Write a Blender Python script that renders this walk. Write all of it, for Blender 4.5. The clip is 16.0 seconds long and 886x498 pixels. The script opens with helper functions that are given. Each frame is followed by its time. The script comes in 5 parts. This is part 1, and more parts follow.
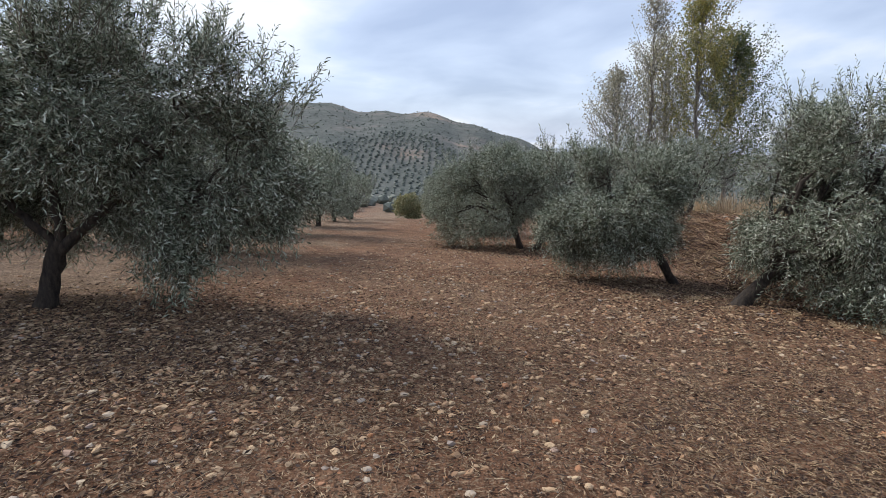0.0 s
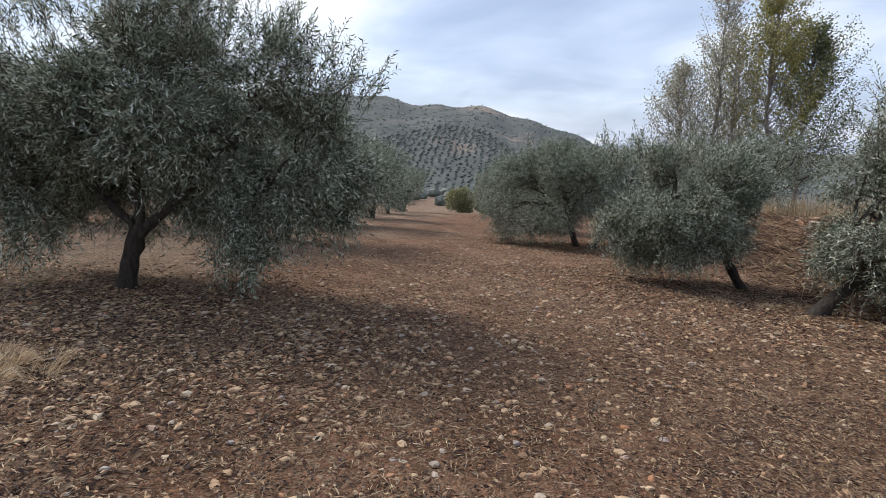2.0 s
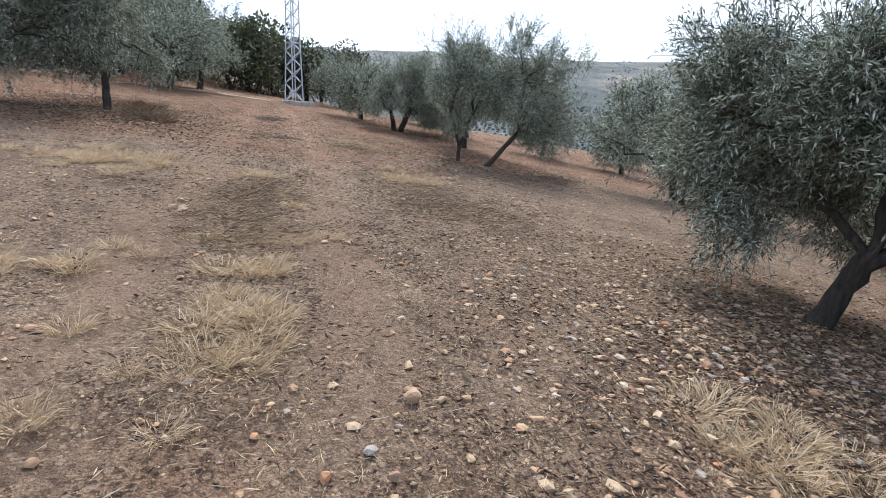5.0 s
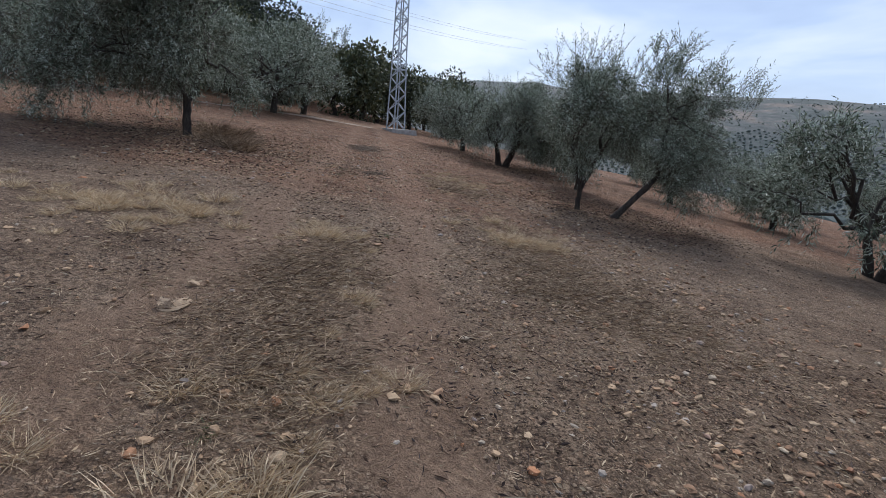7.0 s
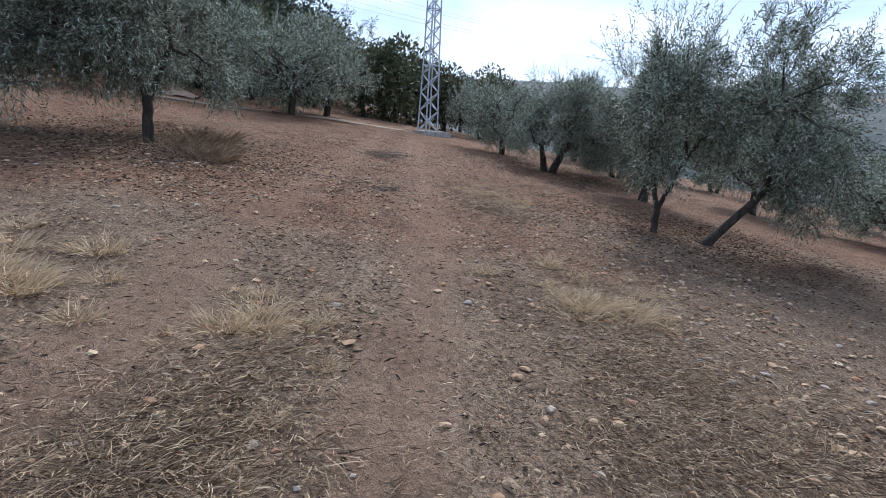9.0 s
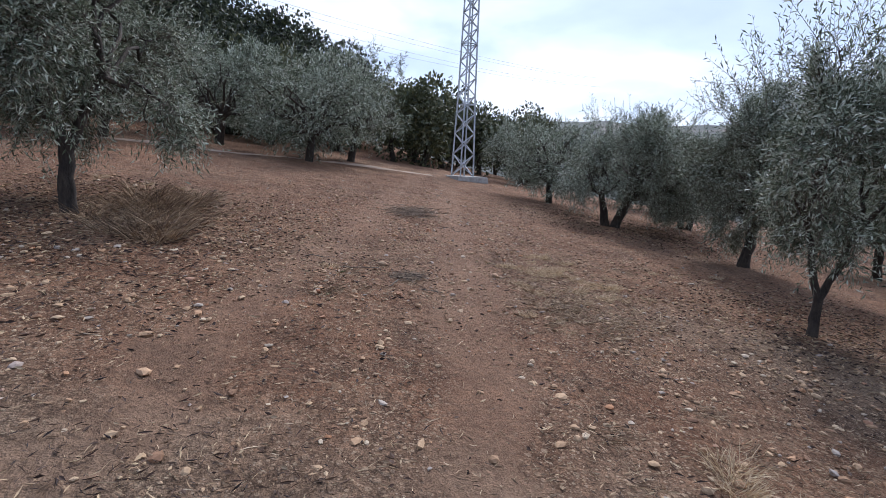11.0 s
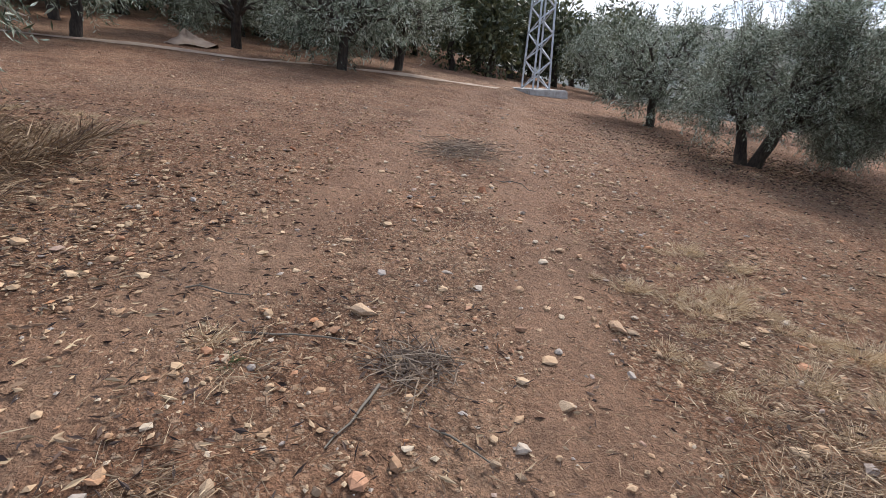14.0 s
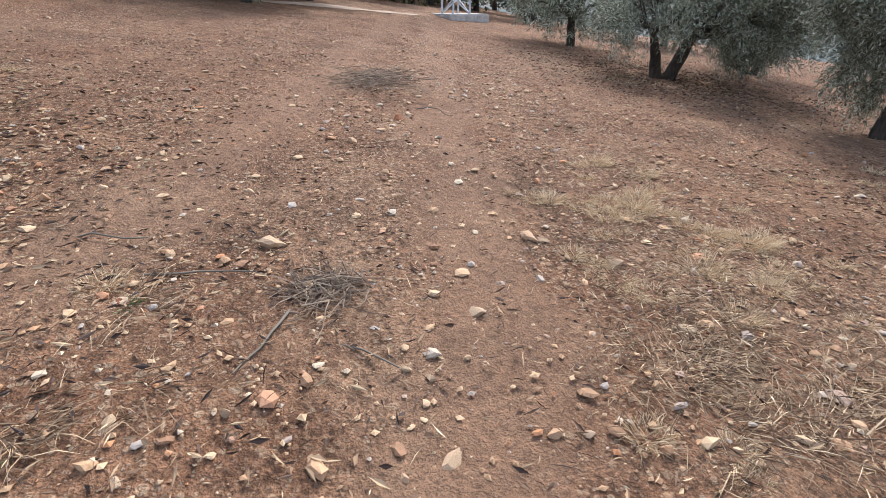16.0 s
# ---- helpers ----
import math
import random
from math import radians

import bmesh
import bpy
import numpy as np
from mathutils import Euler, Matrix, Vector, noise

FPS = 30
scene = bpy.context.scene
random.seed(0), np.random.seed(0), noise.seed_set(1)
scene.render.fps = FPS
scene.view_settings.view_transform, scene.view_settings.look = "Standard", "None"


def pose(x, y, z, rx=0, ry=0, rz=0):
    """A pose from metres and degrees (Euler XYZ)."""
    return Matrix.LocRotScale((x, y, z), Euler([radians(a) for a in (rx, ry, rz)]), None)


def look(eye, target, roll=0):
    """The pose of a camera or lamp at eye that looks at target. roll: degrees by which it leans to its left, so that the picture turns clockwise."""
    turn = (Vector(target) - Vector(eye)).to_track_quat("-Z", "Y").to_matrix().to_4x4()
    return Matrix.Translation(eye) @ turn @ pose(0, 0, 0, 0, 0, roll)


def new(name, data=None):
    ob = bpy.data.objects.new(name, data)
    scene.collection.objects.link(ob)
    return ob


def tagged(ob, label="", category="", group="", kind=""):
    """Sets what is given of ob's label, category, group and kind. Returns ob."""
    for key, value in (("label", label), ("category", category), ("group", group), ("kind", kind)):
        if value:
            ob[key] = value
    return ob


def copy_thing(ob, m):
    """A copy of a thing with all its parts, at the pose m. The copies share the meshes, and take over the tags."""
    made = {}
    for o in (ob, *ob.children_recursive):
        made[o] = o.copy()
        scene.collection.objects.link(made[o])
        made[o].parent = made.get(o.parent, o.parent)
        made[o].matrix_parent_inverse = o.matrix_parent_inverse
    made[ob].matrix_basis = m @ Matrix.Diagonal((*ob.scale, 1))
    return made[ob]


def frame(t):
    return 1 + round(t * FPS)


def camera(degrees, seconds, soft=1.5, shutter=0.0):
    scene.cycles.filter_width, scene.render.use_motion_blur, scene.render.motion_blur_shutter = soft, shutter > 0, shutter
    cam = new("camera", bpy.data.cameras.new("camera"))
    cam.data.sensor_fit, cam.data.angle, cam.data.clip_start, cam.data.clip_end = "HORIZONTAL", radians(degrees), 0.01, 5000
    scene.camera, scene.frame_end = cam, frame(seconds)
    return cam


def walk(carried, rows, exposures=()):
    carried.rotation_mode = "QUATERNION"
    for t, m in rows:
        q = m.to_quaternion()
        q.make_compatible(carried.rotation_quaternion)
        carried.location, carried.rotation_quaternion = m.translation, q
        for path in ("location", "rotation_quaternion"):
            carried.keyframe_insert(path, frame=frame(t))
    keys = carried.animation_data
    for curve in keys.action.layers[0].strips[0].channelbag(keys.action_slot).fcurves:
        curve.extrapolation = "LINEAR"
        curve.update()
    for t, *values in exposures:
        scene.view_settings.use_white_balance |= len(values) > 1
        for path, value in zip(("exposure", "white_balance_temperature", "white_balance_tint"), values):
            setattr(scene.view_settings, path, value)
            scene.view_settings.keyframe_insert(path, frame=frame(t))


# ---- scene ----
cam = camera(79.6, 16.0, soft=0.6)
# seconds, eye x y z, yaw to the left, pitch up, roll
ROWS = [
    (0.0, 0.038, -0.057, 1.504, 0.51, -11.02, -0.72),
    (0.5, 0.048, -0.062, 1.526, 1.42, -11.27, -0.66),
    (1.0, 0.031, -0.058, 1.526, 2.04, -11.30, -0.80),
    (1.5, -0.001, -0.064, 1.534, 3.63, -11.42, -0.37),
    (2.0, -0.103, -0.030, 1.508, 5.89, -11.62, 0.18),
    (2.5, -0.170, 0.060, 1.445, 9.33, -11.30, 1.10),
    (3.0, -0.330, 0.190, 1.375, 12.70, -11.20, 2.00),
    (3.5, -0.700, 0.260, 1.370, 17.00, -11.70, 3.70),
    (4.0, -1.303, 0.142, 1.485, 26.98, -13.75, 4.98),
    (4.5, -1.912, 0.219, 1.448, 43.69, -15.17, 4.34),
    (5.0, -2.518, 0.230, 1.593, 58.23, -15.41, 2.82),
    (5.2, -2.739, 0.235, 1.690, 60.64, -15.21, 2.76),
    (7.3, -5.152, 1.205, 1.664, 68.87, -13.12, 4.99),
    (7.5, -5.397, 1.275, 1.650, 68.87, -13.38, 5.53),
    (8.0, -6.011, 1.585, 1.599, 70.14, -14.40, 5.85),
    (8.5, -6.652, 1.809, 1.630, 71.53, -14.09, 4.94),
    (9.0, -7.246, 2.071, 1.648, 72.68, -13.23, 3.70),
    (9.5, -7.850, 2.270, 1.644, 73.73, -12.99, 3.01),
    (10.0, -8.614, 2.482, 1.630, 74.41, -11.60, 3.01),
    (10.2, -8.891, 2.561, 1.646, 74.88, -10.80, 3.03),
    (12.3, -12.069, 2.848, 1.976, 78.17, -7.85, 2.18),
    (12.5, -12.354, 2.951, 1.956, 78.87, -7.78, 1.72),
    (13.0, -12.941, 3.279, 1.962, 80.25, -8.07, 1.66),
    (13.5, -13.270, 3.447, 1.913, 81.88, -12.31, 2.48),
    (14.0, -13.462, 3.484, 1.769, 82.96, -18.71, 2.99),
    (14.5, -13.478, 3.520, 1.681, 82.90, -23.39, 3.20),
    (15.0, -13.458, 3.580, 1.681, 81.14, -24.25, 2.40),
    (15.5, -13.436, 3.582, 1.711, 79.25, -24.24, 1.77),
    (16.0, -13.393, 3.634, 1.697, 76.05, -25.14, 0.24),
]


def eye_pose(x, y, z, yaw, pitch, roll):
    return Matrix.Translation((x, y, z)) @ pose(0, 0, 0, 90 + pitch, 0, yaw) @ pose(0, 0, 0, 0, 0, roll)


# seconds, stops, kelvin, tint
EXPOSURES = [(0.0, 0.22, 6350, 11), (2.5, 0.25, 6320, 11), (3.5, 0.26, 6290, 11), (4.1, 0.24, 6240, 11), (4.5, 0.58, 6050, 10), (5.0, 0.86, 5950, 9), (7.3, -0.14, 5700, 10), (8.0, 0.04, 5620, 9), (9.0, 0.4, 5520, 9), (10.0, 0.46, 5520, 10), (12.3, 0.02, 6250, 18), (13.0, -0.05, 6320, 17), (13.5, -0.24, 6400, 17), (14.1, 0.82, 6240, 12), (15.0, 1.23, 6230, 12), (16.0, 1.1, 6180, 12)]
walk(cam, [(t, eye_pose(*r)) for t, *r in ROWS], EXPOSURES)

# ---------------- world and sun: bright broken overcast, sun behind cloud ahead to the left
SUN_AZ, SUN_EL = 58.0, 44.0  # degrees left of +y, degrees up
SUN_DIR = Vector((-math.sin(radians(SUN_AZ)) * math.cos(radians(SUN_EL)), math.cos(radians(SUN_AZ)) * math.cos(radians(SUN_EL)), math.sin(radians(SUN_EL))))


def link(tree, a, b):
    tree.links.new(a, b)


def make_world():
    w = bpy.data.worlds.new("overcast_sky")
    scene.world = w
    w.use_nodes = True
    t = w.node_tree
    n = t.nodes
    n.clear()
    out = n.new("ShaderNodeOutputWorld")
    bg = n.new("ShaderNodeBackground")
    sky = n.new("ShaderNodeTexSky")
    sky.sky_type = "NISHITA"
    sky.sun_disc = False
    sky.sun_elevation = radians(SUN_EL)
    sky.sun_rotation = radians(-SUN_AZ)
    co = n.new("ShaderNodeTexCoord")
    sep = n.new("ShaderNodeSeparateXYZ")
    link(t, co.outputs["Generated"], sep.inputs[0])
    up = n.new("ShaderNodeMath")
    up.operation = "ADD"
    up.inputs[1].default_value = 0.22
    link(t, sep.outputs["Z"], up.inputs[0])
    mx = n.new("ShaderNodeMath")
    mx.operation = "MAXIMUM"
    mx.inputs[1].default_value = 0.05
    link(t, up.outputs[0], mx.inputs[0])
    div = n.new("ShaderNodeVectorMath")
    div.operation = "DIVIDE"
    com = n.new("ShaderNodeCombineXYZ")
    for i in range(3):
        link(t, mx.outputs[0], com.inputs[i])
    link(t, co.outputs["Generated"], div.inputs[0])
    link(t, com.outputs[0], div.inputs[1])
    noi = n.new("ShaderNodeTexNoise")
    noi.inputs["Scale"].default_value = 1.25
    noi.inputs["Detail"].default_value = 5.0
    noi.inputs["Roughness"].default_value = 0.48
    noi.inputs["Distortion"].default_value = 0.35
    link(t, div.outputs[0], noi.inputs["Vector"])
    # thin cloud round the hidden sun lets more light through
    dot = n.new("ShaderNodeVectorMath")
    dot.operation = "DOT_PRODUCT"
    dot.inputs[1].default_value = SUN_DIR
    link(t, co.outputs["Generated"], dot.inputs[0])
    glow = n.new("ShaderNodeMapRange")
    glow.interpolation_type = "SMOOTHSTEP"
    glow.inputs["From Min"].default_value = 0.35
    glow.inputs["From Max"].default_value = 1.0
    glow.inputs["To Max"].default_value = 0.13
    link(t, dot.outputs["Value"], glow.inputs["Value"])
    add = n.new("ShaderNodeMath")
    link(t, noi.outputs["Fac"], add.inputs[0])
    link(t, glow.outputs[0], add.inputs[1])
    ramp = n.new("ShaderNodeValToRGB")
    e = ramp.color_ramp.elements
    e[0].position, e[0].color = 0.36, (0.42, 0.5, 0.68, 1)
    e[1].position, e[1].color = 0.76, (1.0, 1.0, 1.0, 1)
    m = e.new(0.55)
    m.color = (0.6, 0.69, 0.87, 1)
    link(t, add.outputs[0], ramp.inputs[0])
    mul = n.new("ShaderNodeMix")
    mul.data_type = "RGBA"
    mul.blend_type = "ADD"
    mul.inputs["Factor"].default_value = 0.04
    link(t, ramp.outputs[0], mul.inputs["A"])
    link(t, sky.outputs[0], mul.inputs["B"])
    bg.inputs["Strength"].default_value = 0.77
    link(t, mul.outputs["Result"], bg.inputs["Color"])
    link(t, bg.outputs[0], out.inputs["Surface"])


make_world()
sun = new("sun", bpy.data.lights.new("sun", "SUN"))
sun.data.energy, sun.data.angle, sun.data.color = 3.2, radians(16), (1.0, 0.95, 0.87)
sun.matrix_world = look((0, 0, 60), Vector((0, 0, 60)) - SUN_DIR)


# ---------------- materials
def noise_node(t, scale, detail=4.0, rough=0.55, vec=None):
    n = t.nodes.new("ShaderNodeTexNoise")
    n.inputs["Scale"].default_value, n.inputs["Detail"].default_value, n.inputs["Roughness"].default_value = scale, detail, rough
    if vec:
        link(t, vec, n.inputs["Vector"])
    return n


def ramp_node(t, fac, stops):
    r = t.nodes.new("ShaderNodeValToRGB")
    e = r.color_ramp.elements
    e[0].position, e[0].color = stops[0][0], (*stops[0][1], 1)
    e[1].position, e[1].color = stops[-1][0], (*stops[-1][1], 1)
    for p, c in stops[1:-1]:
        e.new(p).color = (*c, 1)
    link(t, fac, r.inputs[0])
    return r


def mix_node(t, fac, a, b, blend="MIX"):
    m = t.nodes.new("ShaderNodeMix")
    m.data_type, m.blend_type = "RGBA", blend
    for key, v in (("Factor", fac), ("A", a), ("B", b)):
        if isinstance(v, (int, float)):
            m.inputs[key].default_value = v
        elif isinstance(v, tuple):
            m.inputs[key].default_value = (*v, 1)
        else:
            link(t, v, m.inputs[key])
    return m.outputs["Result"]


def base_material(name, rough=0.85, metal=0.0):
    m = bpy.data.materials.new(name)
    m.use_nodes = True
    b = m.node_tree.nodes["Principled BSDF"]
    b.inputs["Roughness"].default_value, b.inputs["Metallic"].default_value = rough, metal
    return m, m.node_tree, b


def bump(t, b, height, strength, distance):
    n = t.nodes.new("ShaderNodeBump")
    n.inputs["Strength"].default_value, n.inputs["Distance"].default_value = strength, distance
    link(t, height, n.inputs["Height"])
    link(t, n.outputs[0], b.inputs["Normal"])


def random_colours(name, stops, island=True, rough=0.8, grain=0.0, translucent=0.0):
    """Each piece takes its own colour out of the stops, by island of the mesh or by object."""
    m, t, b = base_material(name, rough)
    src = t.nodes.new("ShaderNodeNewGeometry").outputs["Random Per Island"] if island else t.nodes.new("ShaderNodeObjectInfo").outputs["Random"]
    col = ramp_node(t, src, stops).outputs[0]
    if grain:
        co = t.nodes.new("ShaderNodeTexCoord").outputs["Object"]
        n = noise_node(t, grain, 5, 0.65, co)
        col = mix_node(t, 0.55, col, ramp_node(t, n.outputs["Fac"], [(0.3, (0.5, 0.47, 0.44)), (0.7, (1.05, 1.04, 1.02))]).outputs[0], "MULTIPLY")
        bump(t, b, n.outputs["Fac"], 0.6, 0.01)
    link(t, col, b.inputs["Base Color"])
    if translucent:
        tr = t.nodes.new("ShaderNodeBsdfTranslucent")
        link(t, col, tr.inputs["Color"])
        mix = t.nodes.new("ShaderNodeMixShader")
        mix.inputs[0].default_value = translucent
        link(t, b.outputs[0], mix.inputs[1])
        link(t, tr.outputs[0], mix.inputs[2])
        link(t, mix.outputs[0], t.nodes["Material Output"].inputs["Surface"])
    return m


def soil_material():
    m, t, b = base_material("stony_red_soil", 0.95)
    b.inputs["Specular IOR Level"].default_value = 0.2
    co = t.nodes.new("ShaderNodeTexCoord").outputs["Object"]
    big = noise_node(t, 0.22, 3, 0.5, co)
    mid = noise_node(t, 1.7, 6, 0.62, co)
    fine = noise_node(t, 22.0, 6, 0.7, co)
    grit = noise_node(t, 95.0, 3, 0.6, co)
    red = ramp_node(t, mid.outputs["Fac"], [(0.25, (0.2, 0.102, 0.06)), (0.5, (0.315, 0.172, 0.104)), (0.78, (0.43, 0.268, 0.17))]).outputs[0]
    tan = ramp_node(t, mid.outputs["Fac"], [(0.25, (0.21, 0.142, 0.096)), (0.5, (0.33, 0.236, 0.165)), (0.78, (0.47, 0.355, 0.255))]).outputs[0]
    sep = t.nodes.new("ShaderNodeSeparateXYZ")
    link(t, co, sep.inputs[0])
    # paler, trodden ground in the middle stretch between the rows
    pale = t.nodes.new("ShaderNodeMapRange")
    pale.interpolation_type = "SMOOTHSTEP"
    pale.inputs["From Min"].default_value, pale.inputs["From Max"].default_value = 5.0, 0.0
    drift = t.nodes.new("ShaderNodeMath")
    drift.operation = "MULTIPLY_ADD"
    drift.inputs[1].default_value = 13.0
    link(t, noise_node(t, 0.3, 4, 0.6, co).outputs["Fac"], drift.inputs[0])
    link(t, sep.outputs["X"], drift.inputs[2])
    link(t, drift.outputs[0], pale.inputs["Value"])
    west = t.nodes.new("ShaderNodeMapRange")
    west.interpolation_type = "SMOOTHSTEP"
    west.inputs["From Min"].default_value, west.inputs["From Max"].default_value = -9.0, -3.5
    link(t, drift.outputs[0], west.inputs["Value"])
    both = t.nodes.new("ShaderNodeMath")
    both.operation = "MULTIPLY"
    link(t, pale.outputs[0], both.inputs[0])
    link(t, west.outputs[0], both.inputs[1])
    sway = t.nodes.new("ShaderNodeMath")
    sway.operation = "MULTIPLY_ADD"
    sway.inputs[1].default_value = 0.45
    link(t, both.outputs[0], sway.inputs[0])
    link(t, big.outputs["Fac"], sway.inputs[2])
    pick = ramp_node(t, sway.outputs[0], [(0.5, (0, 0, 0)), (0.85, (1, 1, 1))]).outputs[0]
    col = mix_node(t, pick, red, tan)
    # dark crusts of rotted weeds and damp earth
    crust = noise_node(t, 0.95, 7, 0.68, co)
    col = mix_node(t, ramp_node(t, crust.outputs["Fac"], [(0.54, (0, 0, 0)), (0.63, (0.4, 0.4, 0.4)), (0.75, (0.65, 0.65, 0.65))]).outputs[0], col, mix_node(t, fine.outputs["Fac"], (0.05, 0.032, 0.024), (0.16, 0.098, 0.066)))
    col = mix_node(t, 0.85, col, ramp_node(t, fine.outputs["Fac"], [(0.34, (0.42, 0.39, 0.36)), (0.5, (0.97, 0.95, 0.92)), (0.7, (1.35, 1.3, 1.24))]).outputs[0], "MULTIPLY")
    clod = noise_node(t, 7.0, 5, 0.7, co)
    col = mix_node(t, 0.7, col, ramp_node(t, clod.outputs["Fac"], [(0.33, (0.5, 0.46, 0.43)), (0.52, (1.0, 0.98, 0.96)), (0.7, (1.22, 1.18, 1.12))]).outputs[0], "MULTIPLY")
    col = mix_node(t, 0.6, col, ramp_node(t, grit.outputs["Fac"], [(0.35, (0.4, 0.38, 0.37)), (0.65, (1.25, 1.22, 1.18))]).outputs[0], "MULTIPLY")
    # gravel and chaff too small to lie as pieces of their own
    def grains(scale, reach, some, cover, patch, kept, dark, light):
        v = t.nodes.new("ShaderNodeTexVoronoi")
        v.inputs["Scale"].default_value = scale
        link(t, co, v.inputs["Vector"])
        ch = t.nodes.new("ShaderNodeSeparateColor")
        link(t, v.outputs["Color"], ch.inputs[0])
        near = ramp_node(t, v.outputs["Distance"], [(reach * 0.75, (1, 1, 1)), (reach, (0, 0, 0))]).outputs[0]
        pick = ramp_node(t, ch.outputs[0], [(some - 0.01, (0, 0, 0)), (some, (1, 1, 1))]).outputs[0]
        mask = mix_node(t, 1.0, near, pick, "MULTIPLY")
        mask = mix_node(t, 1.0, mix_node(t, 1.0, mask, patch, "MULTIPLY"), kept, "MULTIPLY")
        mask = mix_node(t, 1.0, mask, (cover, cover, cover), "MULTIPLY")
        return mask, mix_node(t, ch.outputs[1], dark, light)

    # two strips that wheels and feet keep clean, leading to the pylon
    def line(slope, x0, y0):
        n = t.nodes.new("ShaderNodeMath")
        n.operation = "MULTIPLY_ADD"
        n.inputs[1].default_value, n.inputs[2].default_value = slope, y0 - slope * x0
        link(t, sep.outputs["X"], n.inputs[0])
        return n.outputs[0]

    def two(op, a, c):
        n = t.nodes.new("ShaderNodeMath")
        n.operation = op
        for i, v in enumerate((a, c)):
            if isinstance(v, float):
                n.inputs[i].default_value = v
            elif v is not None:
                link(t, v, n.inputs[i])
        return n.outputs[0]

    first = two("MINIMUM", line(-0.21, -14.0, 4.0), line(-0.3, -14.0, 4.0))
    second = line(-0.27, -13.0, 1.9)
    sway2 = two("MULTIPLY", two("SUBTRACT", noise_node(t, 0.9, 3, 0.6, co).outputs["Fac"], 0.5), 1.1)
    gap = two("MINIMUM", two("ABSOLUTE", two("SUBTRACT", two("ADD", sep.outputs["Y"], sway2), first), None), two("ABSOLUTE", two("SUBTRACT", two("ADD", sep.outputs["Y"], sway2), second), None))
    strip = t.nodes.new("ShaderNodeMapRange")
    strip.interpolation_type = "SMOOTHSTEP"
    strip.inputs["From Min"].default_value, strip.inputs["From Max"].default_value = 0.42, 0.14
    link(t, gap, strip.inputs["Value"])
    ends = t.nodes.new("ShaderNodeMapRange")
    ends.interpolation_type = "SMOOTHSTEP"
    ends.inputs["From Min"].default_value, ends.inputs["From Max"].default_value = -3.5, -6.5
    link(t, sep.outputs["X"], ends.inputs["Value"])
    worn = two("MULTIPLY", strip.outputs[0], ends.outputs[0])
    rough_part = two("SUBTRACT", 1.0, two("MULTIPLY", worn, 0.8))
    col = mix_node(t, two("MULTIPLY", worn, 0.45), col, mix_node(t, fine.outputs["Fac"], (0.24, 0.14, 0.09), (0.42, 0.27, 0.175)))
    lifts = []
    chaff = ramp_node(t, noise_node(t, 1.15, 5, 0.62, co).outputs["Fac"], [(0.43, (0.12, 0.12, 0.12)), (0.56, (1, 1, 1))]).outputs[0]
    thicker = t.nodes.new("ShaderNodeMapRange")
    thicker.interpolation_type = "SMOOTHSTEP"
    thicker.inputs["From Min"].default_value, thicker.inputs["From Max"].default_value = -11.5, -4.0
    thicker.inputs["To Min"].default_value, thicker.inputs["To Max"].default_value = 0.5, 1.0
    link(t, sep.outputs["X"], thicker.inputs["Value"])
    chaff = mix_node(t, 1.0, chaff, thicker.outputs[0], "MULTIPLY")
    gravel = ramp_node(t, noise_node(t, 0.8, 4, 0.6, co).outputs["Color"], [(0.4, (0.3, 0.3, 0.3)), (0.6, (1, 1, 1))]).outputs[0]
    for scale, reach, some, cover, patch, dark, light in ((34.0, 0.52, 0.5, 0.9, chaff, (0.022, 0.013, 0.009), (0.08, 0.046, 0.03)), (52.0, 0.5, 0.5, 0.85, chaff, (0.03, 0.018, 0.012), (0.1, 0.06, 0.038)), (21.0, 0.42, 0.74, 0.9, gravel, (0.3, 0.165, 0.095), (0.55, 0.4, 0.265)), (38.0, 0.45, 0.72, 0.9, gravel, (0.34, 0.2, 0.12), (0.6, 0.45, 0.3)), (75.0, 0.5, 0.7, 0.8, gravel, (0.32, 0.19, 0.115), (0.58, 0.44, 0.31))):
        mask, tone = grains(scale, reach, some, cover, patch, rough_part, dark, light)
        col = mix_node(t, mask, col, tone)
        lifts.append(mask)
    # far land: scrub and grass cover, with bluish distance haze mixed into its colours
    ln = t.nodes.new("ShaderNodeVectorMath")
    ln.operation = "LENGTH"
    link(t, co, ln.inputs[0])
    far = t.nodes.new("ShaderNodeMapRange")
    far.inputs["From Min"].default_value, far.inputs["From Max"].default_value = 75.0, 190.0
    link(t, ln.outputs["Value"], far.inputs["Value"])
    n1 = noise_node(t, 0.012, 6, 0.62, co)
    n2 = noise_node(t, 0.09, 5, 0.7, co)
    scrub = ramp_node(t, n1.outputs["Fac"], [(0.3, (0.085, 0.098, 0.092)), (0.5, (0.118, 0.126, 0.118)), (0.6, (0.155, 0.15, 0.14)), (0.68, (0.25, 0.2, 0.165)), (0.8, (0.31, 0.25, 0.205))]).outputs[0]
    scrub = mix_node(t, 0.6, scrub, ramp_node(t, n2.outputs["Fac"], [(0.35, (0.38, 0.43, 0.4)), (0.65, (1.2, 1.17, 1.12))]).outputs[0], "MULTIPLY")
    col = mix_node(t, far.outputs[0], col, scrub)
    link(t, col, b.inputs["Base Color"])
    s = t.nodes.new("ShaderNodeMath")
    s.operation = "MULTIPLY_ADD"
    s.inputs[1].default_value = 0.5
    link(t, grit.outputs["Fac"], s.inputs[0])
    link(t, fine.outputs["Fac"], s.inputs[2])
    top = s.outputs[0]
